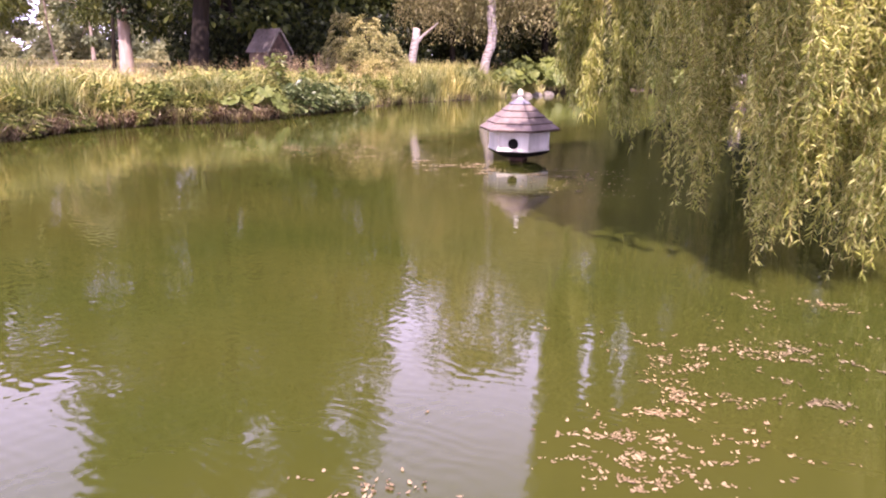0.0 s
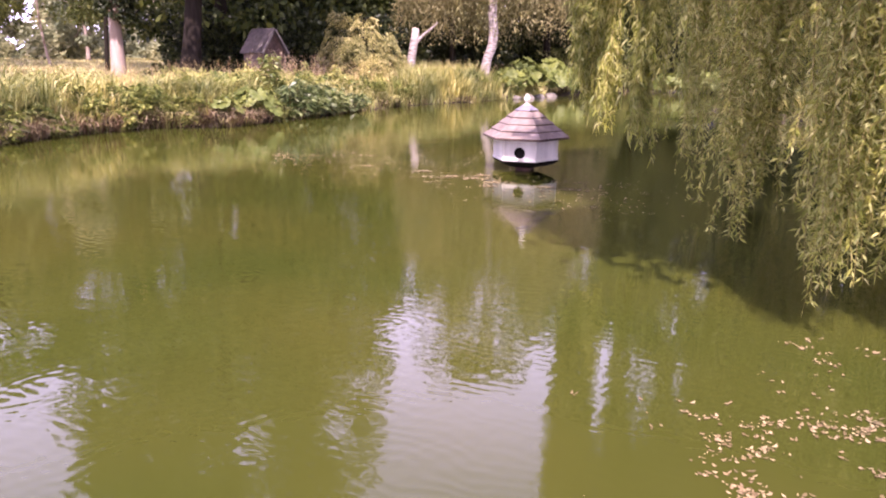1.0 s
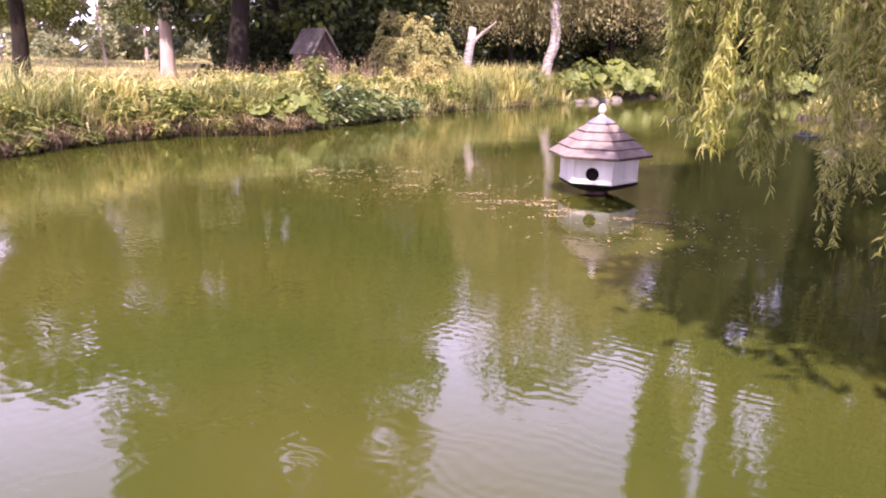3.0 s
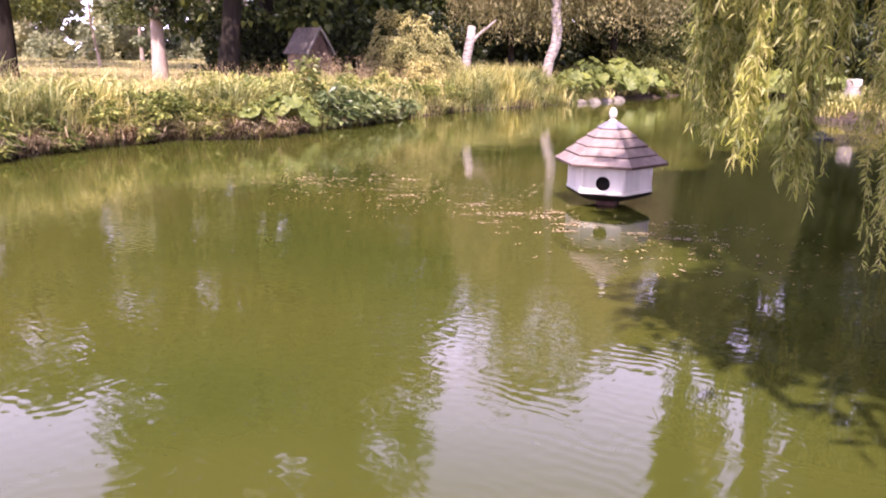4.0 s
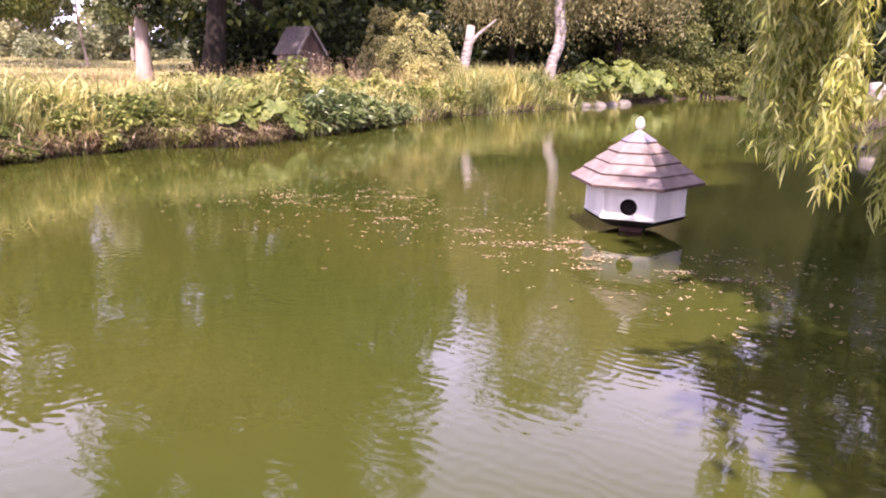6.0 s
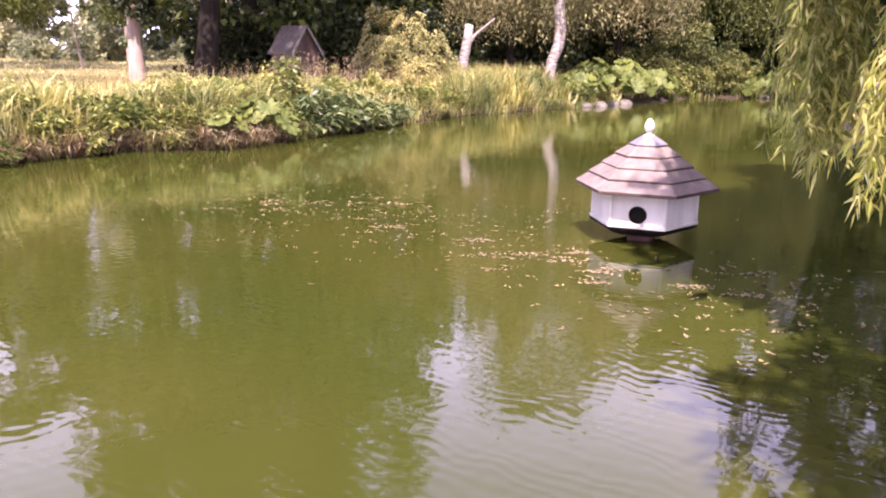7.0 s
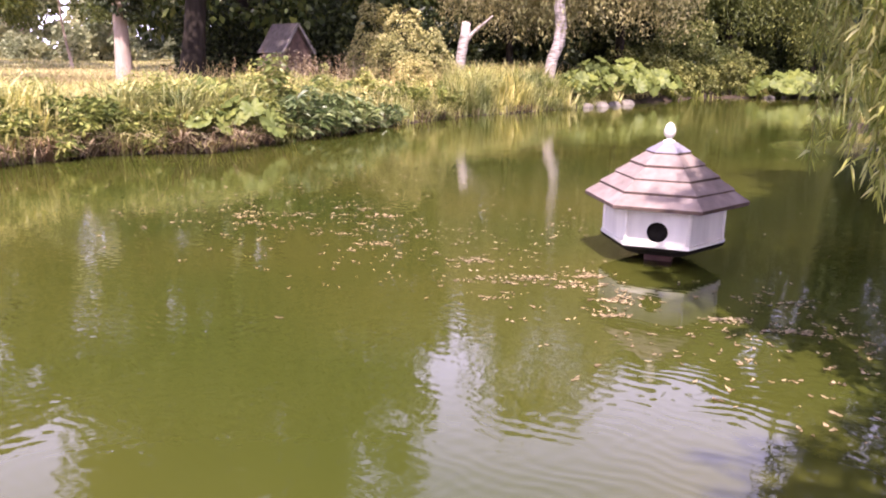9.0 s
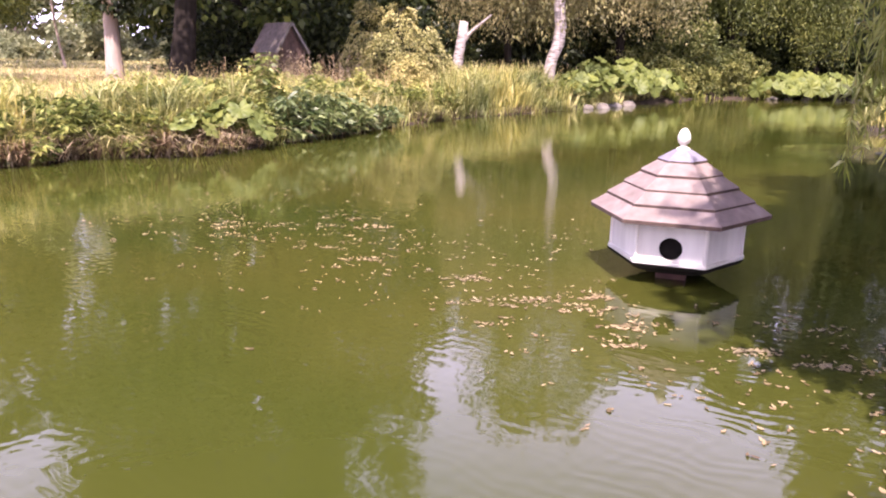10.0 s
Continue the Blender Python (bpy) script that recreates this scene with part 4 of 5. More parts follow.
def reeds(i0, i1, n, tall, seed, back=(0.05, 1.0), material=None, name="bank_reeds", label="arching green reed grass along the water's edge", bend=(0.3, 1.0), wide=0.016):
    r = np.random.default_rng(seed)
    clump = along_shore(i0, i1, max(4, n // 40), r, back)
    p = np.repeat(clump, 40, 0)[:n] + r.normal(0, 0.13, (n if len(clump) * 40 >= n else len(clump) * 40, 2))
    lift = np.repeat(r.uniform(0.5, 1.3, len(clump)), 40)[:len(p)]
    d = shore_distance(p)
    keep = d > -0.12
    for x, y, q in ROOM if material is None else []:
        keep &= np.hypot(p[:, 0] - x, p[:, 1] - y) > q
    p, lift = p[keep], lift[keep]
    b = on_land(p, -0.03)
    h_ = tall * lift * r.uniform(0.6, 1.15, len(p))
    tagged(new(name, mesh_of(name, *blades(b, h_, wide * r.uniform(0.6, 1.3, len(p)), r.uniform(*bend, len(p)), r), material or M_REED)), label, "grass", kind="stuff")


reeds(2, 6, 15000, 0.92, 71, (0.3, 2.2), bend=(0.3, 1.1), wide=0.028)
reeds(2, 6, 3800, 0.58, 78, (0.0, 0.45), bend=(0.4, 1.25), wide=0.030)
reeds(3, 12, 20000, 0.7, 83, (1.6, 5.5), None, "tall_grass", "tall green and straw-coloured grass behind the bank", (0.3, 1.0), 0.024)
reeds(6, 9, 6500, 0.85, 72, (0.42, 2.1), bend=(0.4, 1.3), wide=0.028)
reeds(6, 9, 2400, 0.5, 79, (-0.02, 0.4), bend=(0.8, 1.7), wide=0.026)
reeds(9, 11, 6000, 0.7, 73, (0.5, 2.4), bend=(0.4, 1.2), wide=0.028)
reeds(11, 12, 7000, 0.42, 84, (0.1, 2.4), bend=(0.5, 1.3), wide=0.022)
reeds(12, 14, 12000, 0.95, 74, (0.1, 2.2), None, "bank_reeds", "upright light green grass along the far bank", (0.2, 0.8), 0.028)
reeds(11, 15, 3500, 0.5, 80, (-0.05, 0.4), bend=(0.7, 1.6), wide=0.028)
reeds(16, 22, 3500, 0.4, 75, (-0.05, 0.5), M_NETTLE, "bank_sedge", "dark green sedge at the shaded far water edge", (0.5, 1.4), 0.035)
reeds(22, 29, 7500, 0.5, 81, (0.0, 1.5), wide=0.03)
reeds(2, 11, 3200, 0.45, 76, (-0.08, 0.22), M_STRAW, "dead_reeds", "dry brown dead stems at the foot of the bank", (0.7, 1.8), 0.026)
reeds(3, 8, 2600, 0.5, 85, (-0.12, 0.12), M_STRAW, "dead_reeds", "dry brown dead stems at the foot of the bank", (0.9, 1.9), 0.024)
reeds(2, 5, 2200, 1.25, 86, (0.7, 2.0), bend=(0.3, 1.0), wide=0.028)
reeds(10, 14, 1300, 0.35, 77, (-0.08, 0.15), M_STRAW, "dead_reeds", "dry brown dead stems at the foot of the bank", (0.7, 1.7), 0.028)

# broad-leaved plants along the bank
k_ = 0
for x, y, rad, tall, n, lf, mat, kind in [
    (-7.35, 16.6, 0.7, 0.7, 1500, 0.15, M_NETTLE, "n"), (-6.6, 17.1, 0.5, 0.5, 800, 0.14, M_NETTLE, "n"),
    (-4.6, 19.3, 0.55, 0.95, 1100, 0.26, M_COMFREY, "c"), (-4.25, 20.1, 0.6, 0.85, 1200, 0.26, M_COMFREY, "c"), (-3.95, 21.0, 0.6, 0.75, 1100, 0.24, M_COMFREY, "c"), (-3.7, 21.9, 0.55, 0.6, 900, 0.2, M_COMFREY, "c"),
    (-8.05, 13.4, 0.4, 0.45, 700, 0.13, M_NETTLE, "n"), (-7.75, 14.6, 0.4, 0.4, 700, 0.13, M_NETTLE, "n"), (-7.25, 15.9, 0.4, 0.45, 700, 0.13, M_NETTLE, "n"), (-6.2, 16.95, 0.35, 0.4, 600, 0.13, M_NETTLE, "n"),
    (-5.2, 19.6, 0.3, 1.35, 500, 0.16, M_NETTLE, "n"), (-5.6, 20.2, 0.7, 0.75, 900, 0.18, M_NETTLE, "n"), (-3.6, 24.0, 0.7, 0.6, 1000, 0.14, M_NETTLE, "n"),
    (-0.6, 29.0, 0.8, 0.7, 1300, 0.13, M_NETTLE, "n"), (0.2, 29.9, 0.8, 0.75, 1300, 0.13, M_NETTLE, "n"), (-8.7, 13.6, 0.6, 0.75, 900, 0.15, M_NETTLE, "n"), (-8.3, 15.6, 0.6, 0.7, 900, 0.15, M_NETTLE, "n"),
    (-6.2, 18.6, 0.7, 0.85, 1000, 0.16, M_NETTLE, "n"), (-6.9, 18.2, 0.8, 0.8, 1000, 0.16, M_NETTLE, "n"), (-5.0, 21.6, 0.8, 0.8, 1100, 0.16, M_NETTLE, "n"), (-4.4, 23.2, 0.8, 0.75, 1100, 0.15, M_NETTLE, "n"),
    (-2.9, 25.2, 0.8, 0.55, 1000, 0.13, M_NETTLE, "n"), (-1.3, 27.9, 0.6, 0.6, 900, 0.13, M_NETTLE, "n"), (0.9, 30.0, 0.6, 0.6, 900, 0.13, M_NETTLE, "n"),
]:
    k_ += 1
    leafy_bush("nettle_clump" if kind == "n" else "comfrey_clump", ground_at(x, y), rad, tall, n, lf, mat, 100 + k_,
               "dark green nettle clump on the pond bank" if kind == "n" else "comfrey with long drooping dark leaves over the water", "plant", stems=20, width=0.38 if kind == "n" else 0.21)

# leafy plants that hang over the foot of the bank
r_ = np.random.default_rng(150)
for k in range(22):
    i0 = int(r_.integers(3, 9))
    q_ = along_shore(i0, i0 + 1, 1, r_, (0.08, 0.38))[0]
    leafy_bush("bank_herb", ground_at(*q_), r_.uniform(0.28, 0.45), r_.uniform(0.35, 0.6), 620, r_.uniform(0.11, 0.16), M_NETTLE, 240 + k, "leafy green plant hanging over the foot of the bank", "plant", stems=14, width=0.36)

r_ = np.random.default_rng(140)
for k in range(30):
    i0 = int(r_.integers(4, 14))
    q_ = along_shore(i0, i0 + 1, 1, r_, (0.7, 2.8))[0]
    leafy_bush("herb_clump", ground_at(*q_), r_.uniform(0.35, 0.75), r_.uniform(0.6, 1.0), 800, r_.uniform(0.09, 0.15), M_HERB, 160 + k, "light green leafy wild herbs among the bank grasses", "plant", stems=16, width=0.34)

gunnera(ground_at(-5.55, 17.35), 9, 0.42, 0.34, 0.42, 201, "gunnera with broad lobed leaves over the water's edge")
gunnera(ground_at(-5.2, 18.3), 14, 0.62, 0.66, 0.46, 202, "gunnera with large torn yellow-green leaves")
gunnera(ground_at(-6.0, 18.9), 9, 0.55, 0.95, 0.44, 203, "gunnera with tall stalked leaves among the grasses")
for x, y, s in [(0.85, 30.6, 1), (1.75, 31.8, 2), (2.6, 32.9, 3), (3.6, 34.0, 4), (1.3, 32.5, 5), (2.6, 34.1, 6)]:
    gunnera(ground_at(x, y), 30, 1.05, 0.68 if s < 5 else 1.05, 0.6, 210 + s, "thick mound of bright green rounded gunnera leaves", ROUND_LEAVES)
for x, y, s in [(8.5, 38.0, 1), (9.5, 38.2, 2), (10.6, 38.2, 3), (11.6, 38.0, 4)]:
    gunnera(ground_at(x, y - 0.8), 36, 1.1, 0.75, 0.6, 220 + s, "thick mound of sunlit yellow-green rounded gunnera leaves", ROUND_LEAVES)


# stones under the far gunnera
def stone(at, size, seed):
    r = np.random.default_rng(seed)
    bm = bmesh.new()
    bmesh.ops.create_icosphere(bm, subdivisions=3, radius=1.0)
    for v in bm.verts:
        q = v.co.normalized() * 1.7 + Vector(r.integers(0, 50, 1).tolist() * 3) * 0
        v.co = Vector((v.co.x * size[0], v.co.y * size[1], v.co.z * size[2])) * (1 + 0.22 * noise.noise(q + Vector((seed, 0, 0))))
    o = new("bank_stone", bm_mesh("bank_stone", bm, M_ROCK, True))
    o.matrix_world = pose(*at, 0, 0, float(r.uniform(0, 180)))
    return tagged(o, "pale rounded stone at the water's edge", "stone", "stones at the far bank")


for k, (x, y, s) in enumerate([(1.05, 29.8, 0.34), (1.45, 30.25, 0.44), (1.95, 31.0, 0.36), (2.45, 31.7, 0.4), (8.4, 37.0, 0.3), (9.0, 37.1, 0.3), (9.7, 37.15, 0.34), (10.8, 37.2, 0.3), (11.4, 37.1, 0.3)]):
    stone((x, y, 0.0), (s * 0.8, s * 0.6, s * 0.42), 300 + k)


# ---- the willow over the water ----
def frond_meshes(seed, big=1.0):
    """One hanging willow shoot, 3.6 m long, tip at the origin: its thin stem, and its leaves with side shoots."""
    r = np.random.default_rng(seed)
    L = 3.6
    s = np.linspace(0, 1, 16)
    sway = r.normal(0, 0.10, 2)
    ph = r.uniform(0, 6.28, 2)
    axis = np.stack([sway[0] * s ** 1.5 + 0.03 * np.sin(5 * s + ph[0]), sway[1] * s ** 1.5 + 0.03 * np.sin(6 * s + ph[1]), L * s], 1)
    axis -= axis[0]
    tubes = [tube(axis[::3], np.linspace(0.0018, 0.006, 6), 4)]
    lines = [(axis, 280)]
    for k in range(26):
        i = r.integers(2, 15)
        a, ln = r.uniform(0, 6.28), r.uniform(0.2, 0.6)
        out = r.uniform(0.07, 0.22)
        q = np.linspace(0, 1, 5)
        p = axis[i] + np.stack([out * np.cos(a) * np.sqrt(q), out * np.sin(a) * np.sqrt(q), 0.07 * np.sin(np.pi * q) - ln * q], 1)
        tubes.append(tube(p[::2], np.linspace(0.0028, 0.0012, 3), 3))
        lines.append((p, int(ln * 62) + 4))
    base, way = [], []
    for p, n in lines:
        u = r.uniform(0, 1, n) ** 1.1 * (len(p) - 1)
        i = np.minimum(u.astype(int), len(p) - 2)
        f = (u - i)[:, None]
        b = p[i] * (1 - f) + p[i + 1] * f
        w = r.normal(0, 0.75, (n, 3))
        w[:, 2] = -0.8 + r.normal(0, 0.45, n)
        base.append(b)
        way.append(w)
    base, way = np.concatenate(base), np.concatenate(way)
    ln = big * r.uniform(0.032, 0.078, len(base))
    return mesh_of("stem", *joined(tubes), M_TWIG), mesh_of("leafage", *leaves(base, way, ln, ln * r.uniform(0.15, 0.24, len(base)), r, 0.2), M_WILLOW)


FRONDS = [frond_meshes(s) for s in range(401, 408)]
OUTER_FRONDS = [frond_meshes(s, 1.75) for s in range(411, 416)]


def willow(root):
    r = np.random.default_rng(81)
    w = thing("willow_tree", root, "weeping willow with long hanging yellow-green shoots over the pond", "tree")
    R = np.array(root)
    pts = bent_path((0, 0, -0.2), (-1.2, 0.2, 4.6), r, 0.15, 9)
    part("trunk", mesh_of("trunk", *tube(pts, np.linspace(0.5, 0.3, 9), 14), M_BARK, True), w)
    tips = [(4.4, 5.4, 5.0), (4.8, 9.5, 7.0), (4.6, 13.0, 6.5), (6.5, 5.0, 7.2), (7.0, 9.5, 8.2), (6.5, 14.0, 7.2), (8.5, 3.8, 6.8), (9.0, 14.5, 7.0), (12.5, 8.0, 7.5), (11.5, 12.5, 7.4)]
    for t_ in tips:
        path = bent_path(pts[-1], np.array(t_) - R, r, 0.25, 9, 1.3)
        part("limb", mesh_of("limb", *tube(path, np.linspace(0.2, 0.012, 9), 8), M_BARK, True), w)
    hang = [(2.30, 6.53, 0.34), (2.26, 6.66, 0.75), (2.40, 6.45, 0.62), (2.58, 5.70, 0.14), (2.50, 5.66, 0.35), (2.66, 5.80, 0.20), (2.80, 5.75, 0.45), (2.95, 5.72, 0.30), (3.20, 5.69, 0.26), (3.28, 5.60, 0.10), (3.40, 5.75, 0.4),
            (2.52, 4.95, 1.06), (3.05, 5.2, 0.55), (2.36, 9.79, 0.60), (2.72, 9.0, 0.12), (2.6, 9.1, 0.35)]
    # loose bunches at the outer edge of the crown
    outer = [(1.50, 9.50, 0.96, 4), (1.56, 9.36, 1.10, 7), (1.44, 9.40, 1.36, 7), (1.72, 9.00, 0.88, 3), (1.98, 8.95, 0.68, 5), (1.92, 8.85, 0.86, 2), (1.66, 10.85, 0.92, 2), (2.06, 8.65, 1.5, 3), (2.35, 8.30, 1.08, 4), (2.27, 8.06, 0.72, 4)]
    for x, y, z, k in outer:
        hang += [(x + r.normal(0, 0.045), y + r.normal(0, 0.05), z + abs(r.normal(0, 0.22)) * (q > 0)) for q in range(k)]
        high = 4.7
        path = bent_path(np.array((5.6, y + 0.2, 6.0)) - R, np.array((x, y, high)) - R, r, 0.1, 9, 0.9)
        part("branch", mesh_of("branch", *tube(path, np.linspace(0.035, 0.006, 9), 6), M_TWIG, True), w)
    # the shorter shoots above them close the curtain
    hang += [(r.uniform(1.42, 2.5), r.uniform(8.5, 9.8), r.uniform(1.95, 2.9)) for k in range(36)]
    # the shoots hang in bunches, with gaps to the shade behind
    for x, y, z in list(hang):
        for k in range(6 if y < 7 else 0):
            hang.append((x + abs(r.normal(0.05, 0.06)), y + r.normal(0, 0.07), z + abs(r.normal(0, 0.35))))
    for k in range(6):
        x, y, z = r.uniform(2.25, 2.9), r.uniform(7.2, 8.7), r.uniform(0.35, 1.0)
        hang += [(x + r.normal(0, 0.1), y + r.normal(0, 0.1), z + abs(r.normal(0, 0.3))) for q in range(4)]
    for k in range(8):
        x, y, z = r.uniform(2.65, 3.7), r.uniform(5.6, 6.5), r.uniform(0.08, 0.6)
        hang += [(x + r.normal(0, 0.07), y + r.normal(0, 0.07), z + abs(r.normal(0, 0.3))) for q in range(4)]
    while len(hang) < 450:
        x, y = r.uniform(2.2, 11), r.uniform(5.6, 16)
        edge = np.interp(y, [4.6, 5.4, 6.5, 7.5, 8.6, 9.6, 11.0, 13.0, 16.0], [3.3, 2.9, 2.4, 2.75, 2.6, 2.5, 3.9, 4.9, 6.2])
        if x < edge or r.uniform() < 0.16 * (x - edge):
            continue
        if x < 4.8 and 9.9 < x + 0.828 * y < 12.0 and r.uniform() < 0.9:
            continue
        z = r.uniform(0.05, 0.9) * (0.55 + 0.45 * (x - edge))
        for k in range(int(r.integers(4, 8))):
            hang.append((x + r.normal(0, 0.11), y + r.normal(0, 0.11), z + abs(r.normal(0, 0.4))))
    for k, (x, y, z) in enumerate(hang):
        top = max(2.4 + 0.75 * min(x - 1.2, 6), 4.8 if x < 2.5 and y > 7.5 else 0) + r.normal(0, 0.25)
        sc = max(0.5, (top - z) / 3.6)
        m = Matrix.LocRotScale(Vector((x, y, min(z, 1.6) if x > 2.5 or y < 7.5 else z)) - Vector(root), Euler((r.normal(0, 0.03), r.normal(0, 0.03), r.uniform(0, 6.28))), (0.7, 0.7, sc) if x < 2.2 and y > 7.5 else (1.0, 1.0, sc))
        st, lv = OUTER_FRONDS[k % 5] if x < 2.2 and y > 7.5 else FRONDS[k % 7]
        fr = part("shoot", st, w, "", m)
        part("leafage", lv, fr)
    # leafy top of the crown, out of view; its rim is shaped to place shade
    n = 150000
    p = np.stack([r.uniform(1.0, 15, n), r.uniform(0.2, 17, n), np.zeros(n)], 1)
    # rim outline set by where water, house and shoots are to be shaded
    rim = np.interp(p[:, 1], [0.2, 2.0, 3.2, 3.6, 4.0, 5.0, 5.7, 6.1, 7.1, 7.4, 8.25, 9.5, 12, 15, 17], [13, 9, 5.2, 3.4, 1.6, 1.4, 1.7, 2.4, 2.4, 1.4, 1.5, 1.9, 2.8, 4.6, 7.6])
    rim += 0.35 * np.sin(p[:, 1] * 2.3) + r.normal(0, 0.18, n)
    p = p[p[:, 0] > rim]
    p[:, 2] = 6.2 + 2.4 * np.sin(np.clip((p[:, 0] - 5.0) / 8, 0, 1) * np.pi / 2) - np.abs(r.normal(0, 0.8, len(p))) + 0.5 * np.sin(p[:, 0] * 1.9) * np.cos(p[:, 1] * 1.6)
    wv_ = r.normal(0, 1.0, (len(p), 3))
    wv_[:, 2] -= 0.5
    ln = r.uniform(0.20, 0.36, len(p))
    part("crown", mesh_of("crown", *leaves(p - R, wv_, ln, ln * 0.3, r, 0.1), M_WILLOW), w)
    return w


willow(ground_at(10.6, 9.5))


# ---- on the water ----
def floating_leaves():
    r = np.random.default_rng(91)
    spots = []
    # ragged mats that cling together: plan place, spread and number of short chains
    under_willow = [(1.25, 3.31, 0.10, 0.03, 10), (1.50, 3.53, 0.12, 0.05, 14), (1.62, 3.75, 0.05, 0.12, 14), (1.68, 4.07, 0.08, 0.08, 12), (1.90, 4.33, 0.14, 0.05, 18), (1.70, 3.64, 0.15, 0.10, 8),
                    (1.33, 3.12, 0.15, 0.08, 16), (1.46, 3.05, 0.10, 0.08, 12), (1.78, 3.25, 0.08, 0.10, 10), (1.12, 3.00, 0.12, 0.12, 14), (2.28, 4.35, 0.12, 0.12, 14), (2.45, 4.40, 0.15, 0.12, 16),
                    (2.55, 4.20, 0.15, 0.12, 10), (2.33, 3.69, 0.05, 0.03, 10), (2.10, 3.60, 0.15, 0.10, 8), (2.45, 5.20, 0.10, 0.12, 8), (2.80, 5.20, 0.12, 0.10, 8)]
    round_house = [(-0.09, 11.11, 0.14, 0.05, 20), (0.31, 10.98, 0.14, 0.06, 18), (0.39, 11.22, 0.08, 0.05, 8), (-0.40, 10.98, 0.12, 0.04, 8), (-0.50, 11.50, 0.10, 0.04, 10), (-1.31, 11.87, 0.10, 0.05, 12),
                   (-2.70, 12.75, 0.18, 0.12, 18), (-2.00, 13.30, 0.12, 0.08, 9), (-1.65, 12.95, 0.12, 0.04, 10), (-2.25, 12.90, 0.14, 0.08, 8), (-1.66, 12.15, 0.10, 0.03, 5), (-0.25, 10.65, 0.10, 0.06, 6),
                   (0.60, 10.67, 0.12, 0.06, 14), (0.48, 10.37, 0.05, 0.03, 5), (1.17, 10.40, 0.06, 0.03, 12), (1.63, 10.26, 0.12, 0.04, 16), (1.57, 10.69, 0.08, 0.06, 5)]
    strays = [(0.75, 10.0, 0.40, 0.30, 45), (-0.5, 11.4, 0.55, 0.45, 60), (-0.7, 12.5, 0.5, 0.2, 45), (-2.2, 12.6, 0.8, 0.5, 60), (-3.6, 13.6, 0.9, 0.5, 35), (1.3, 10.5, 0.35, 0.5, 25), (0.3, 12.9, 0.25, 0.2, 14),
              (1.6, 3.4, 0.4, 0.4, 50), (2.3, 4.3, 0.5, 0.5, 50), (0.30, 2.83, 0.12, 0.05, 26), (6.6, 35.2, 2.0, 1.1, 260), (4.0, 20.0, 2.5, 2.5, 25), (1.5, 13.5, 0.8, 1.0, 14),
              (-1.0, 11.8, 0.9, 0.7, 110), (-3.0, 12.7, 0.8, 0.6, 110), (-2.0, 14.4, 1.4, 0.9, 110), (1.9, 10.2, 0.5, 0.5, 90), (1.9, 9.2, 0.5, 0.4, 60)]
    for group in (under_willow, round_house, strays):
        for x, y, sx, sy, mats in group:
            for k in range(mats):
                c0 = r.normal((x, y), (sx, sy))
                m = int(r.choice([1, 2, 4, 8, 14])) if group is not strays else int(r.choice([1, 1, 2, 3]))
                a = r.normal(0, 0.45)
                run = r.uniform(-0.5, 0.5, m) * (0.014 * m + 0.02)
                spots.append(c0 + np.stack([run * math.cos(a), run * math.sin(a)], 1) + r.normal(0, 0.009, (m, 2)))
    p = np.concatenate(spots)
    keep = np.linalg.norm(p - np.array([0.98, 11.92]), axis=1) > 0.5
    p = p[keep & (shore_distance(p) < -0.05)]
    n = len(p)
    a = r.uniform(0, 6.28, n)
    ln = r.uniform(0.012, 0.033, n) * np.where(p[:, 1] > 9, 1.4, 1.0)
    wd = ln * r.uniform(0.3, 0.6, n)
    d, s = np.stack([np.cos(a), np.sin(a)], 1), np.stack([-np.sin(a), np.cos(a)], 1)
    z0 = r.uniform(0.002, 0.005, (n, 1))
    cols = []
    for fd, fs, dz in ((0, 0, 0.004), (0.3, 0.5, 0.0), (0.7, 0.42, 0.002), (1, 0, 0.010), (0.7, -0.42, 0.001), (0.3, -0.5, 0.003)):
        cols.append(np.hstack([p + d * (ln * fd)[:, None] + s * (wd * fs)[:, None], z0 + 0.5 * dz * r.uniform(0.3, 2.0, (n, 1))]))
    v = np.stack(cols, 1).reshape(-1, 3)
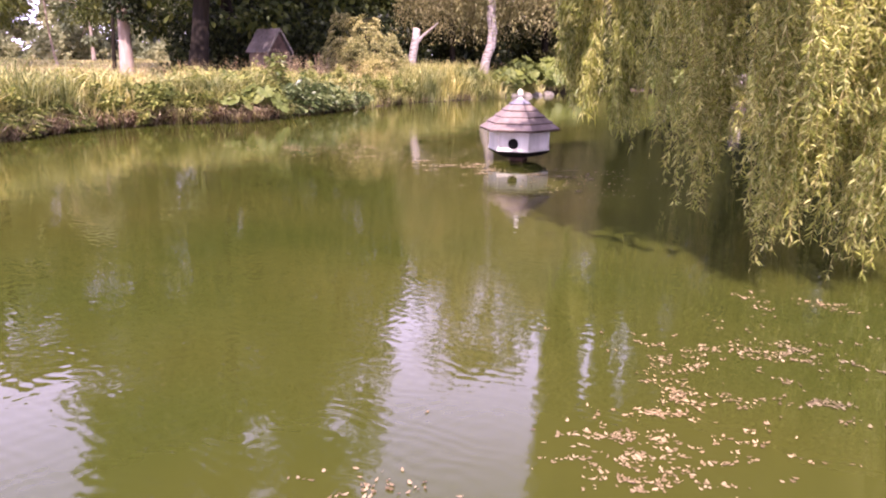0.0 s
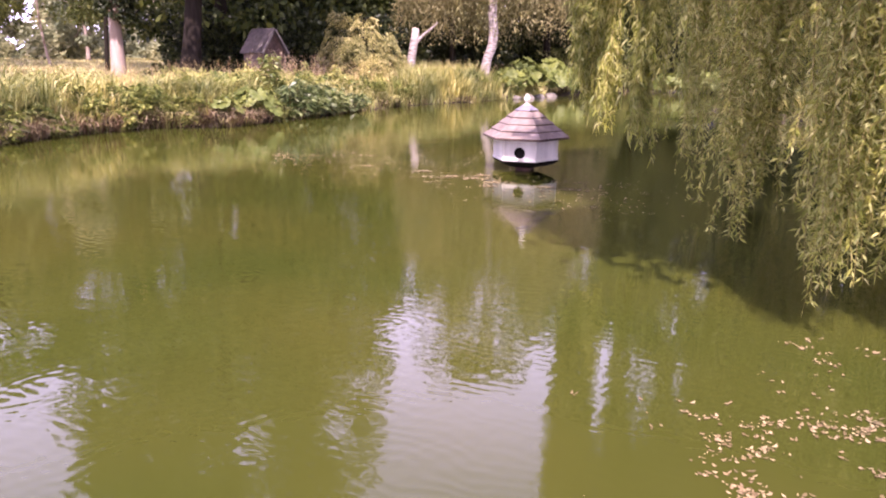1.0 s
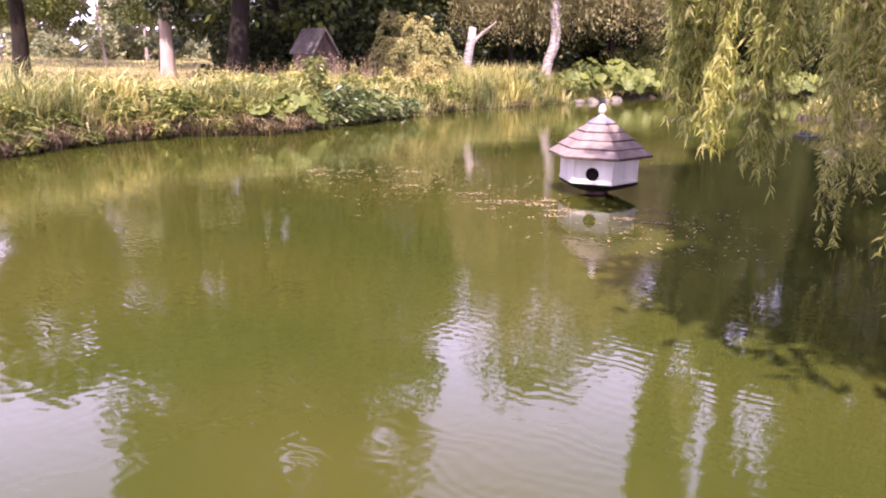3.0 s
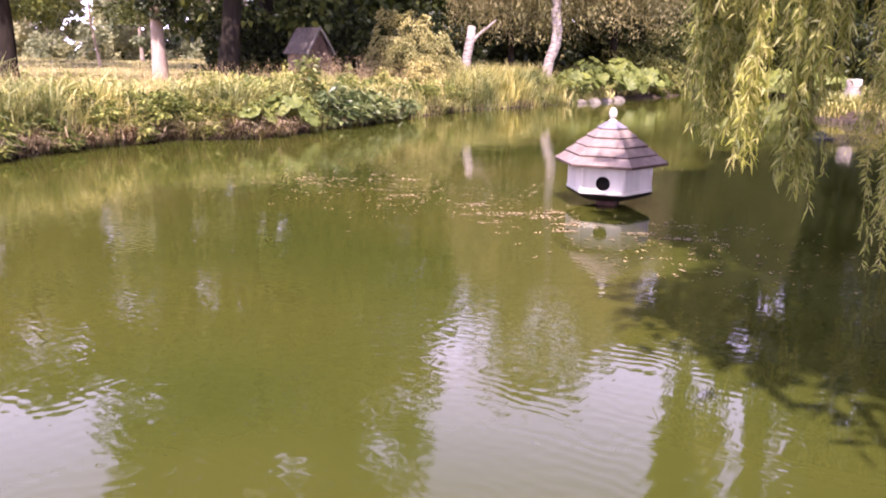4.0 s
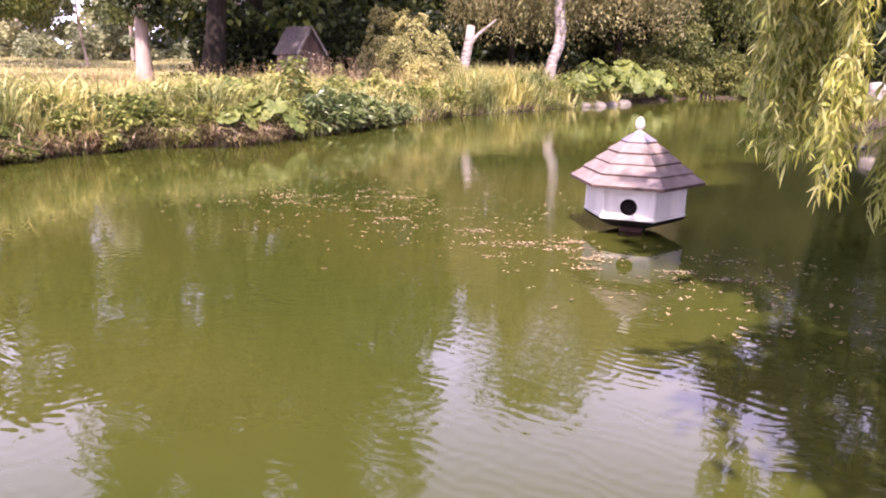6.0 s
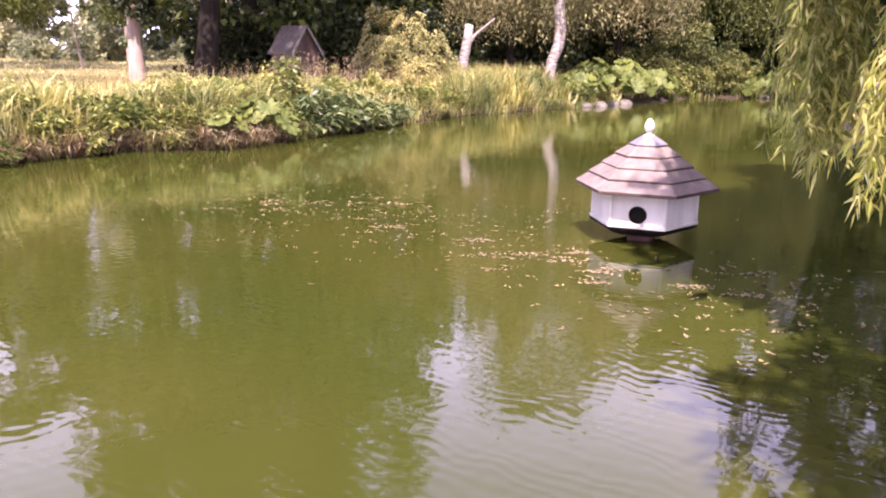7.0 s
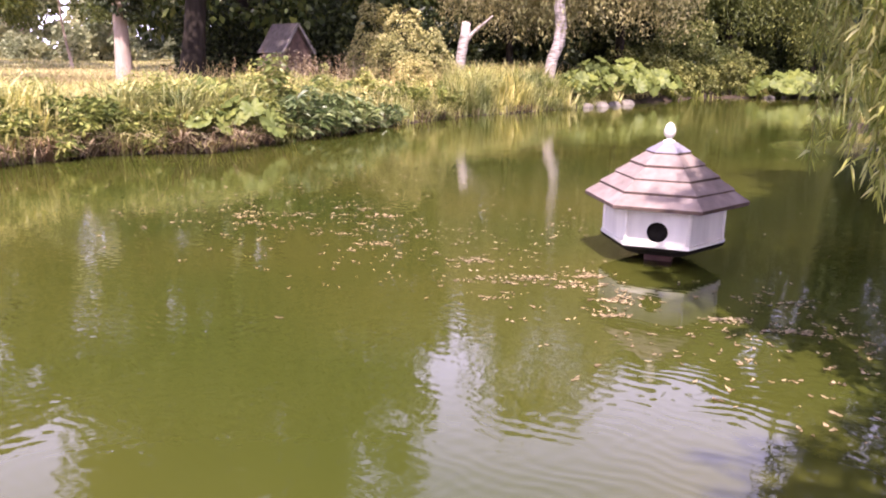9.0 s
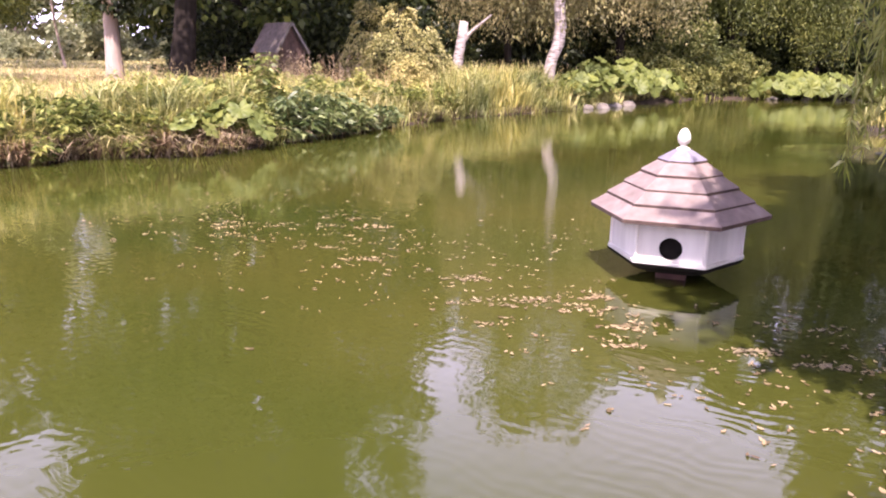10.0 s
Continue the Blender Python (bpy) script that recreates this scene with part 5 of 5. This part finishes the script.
    f = np.arange(n * 6).reshape(n, 6)
    tagged(new("floating_leaves", mesh_of("floating_leaves", v, f, M_DEBRIS)), "fallen yellow-brown willow leaves floating on the pond", "leaves", kind="stuff")


floating_leaves()


def pond_pump(at):
    o = thing("pond_pump", at, "black pond aerator bubbling at the water's surface", "pump")
    part("dome", lathe("dome", [(0.0, -0.12), (0.12, -0.12), (0.13, 0.03), (0.115, 0.09), (0.07, 0.13), (0.0, 0.14)], M_PUMP, 20), o)
    part("rim", lathe("rim", [(0.12, -0.02), (0.25, -0.01), (0.27, 0.012), (0.25, 0.024), (0.12, 0.03)], M_PUMP, 24), o)
    return o


pond_pump((5.72, 19.8, 0.0))


def log_edging(line):
    """A row of short round logs, driven in upright side by side along the bank."""
    r = np.random.default_rng(95)
    e = thing("log_edging", (line[0][0], line[0][1], 0.0), "row of short upright brown logs edging the grassy point", "edging")
    kinds = []
    for k in range(4):
        bm = bmesh.new()
        bmesh.ops.create_cone(bm, cap_ends=True, segments=12, radius1=0.075, radius2=0.07, depth=0.6)
        for v in bm.verts:
            v.co.x *= 1 + 0.12 * r.normal()
            v.co.y *= 1 + 0.12 * r.normal()
        bmesh.ops.bevel(bm, geom=[q for q in bm.edges if abs(q.calc_face_angle(0.0)) > 0.9], offset=0.008, segments=1, affect="EDGES")
        kinds.append(bm_mesh("log", bm, M_LOG, True))
    n = 0
    for (x0, y0), (x1, y1) in zip(line, line[1:]):
        steps = int(math.hypot(x1 - x0, y1 - y0) / 0.155)
        for k in range(steps):
            f = k / steps
            m = Matrix.LocRotScale((x0 + (x1 - x0) * f - line[0][0] + r.normal(0, 0.012), y0 + (y1 - y0) * f - line[0][1] + r.normal(0, 0.012), -0.18 + r.normal(0, 0.02)), Euler((r.normal(0, 0.04), r.normal(0, 0.04), r.uniform(0, 6.28))), (1, 1, 1))
            part("log", kinds[n % 4], e, "", m)
            n += 1


log_edging([(7.3, 25.5), (6.93, 24.5), (7.58, 23.42), (8.76, 21.0)])
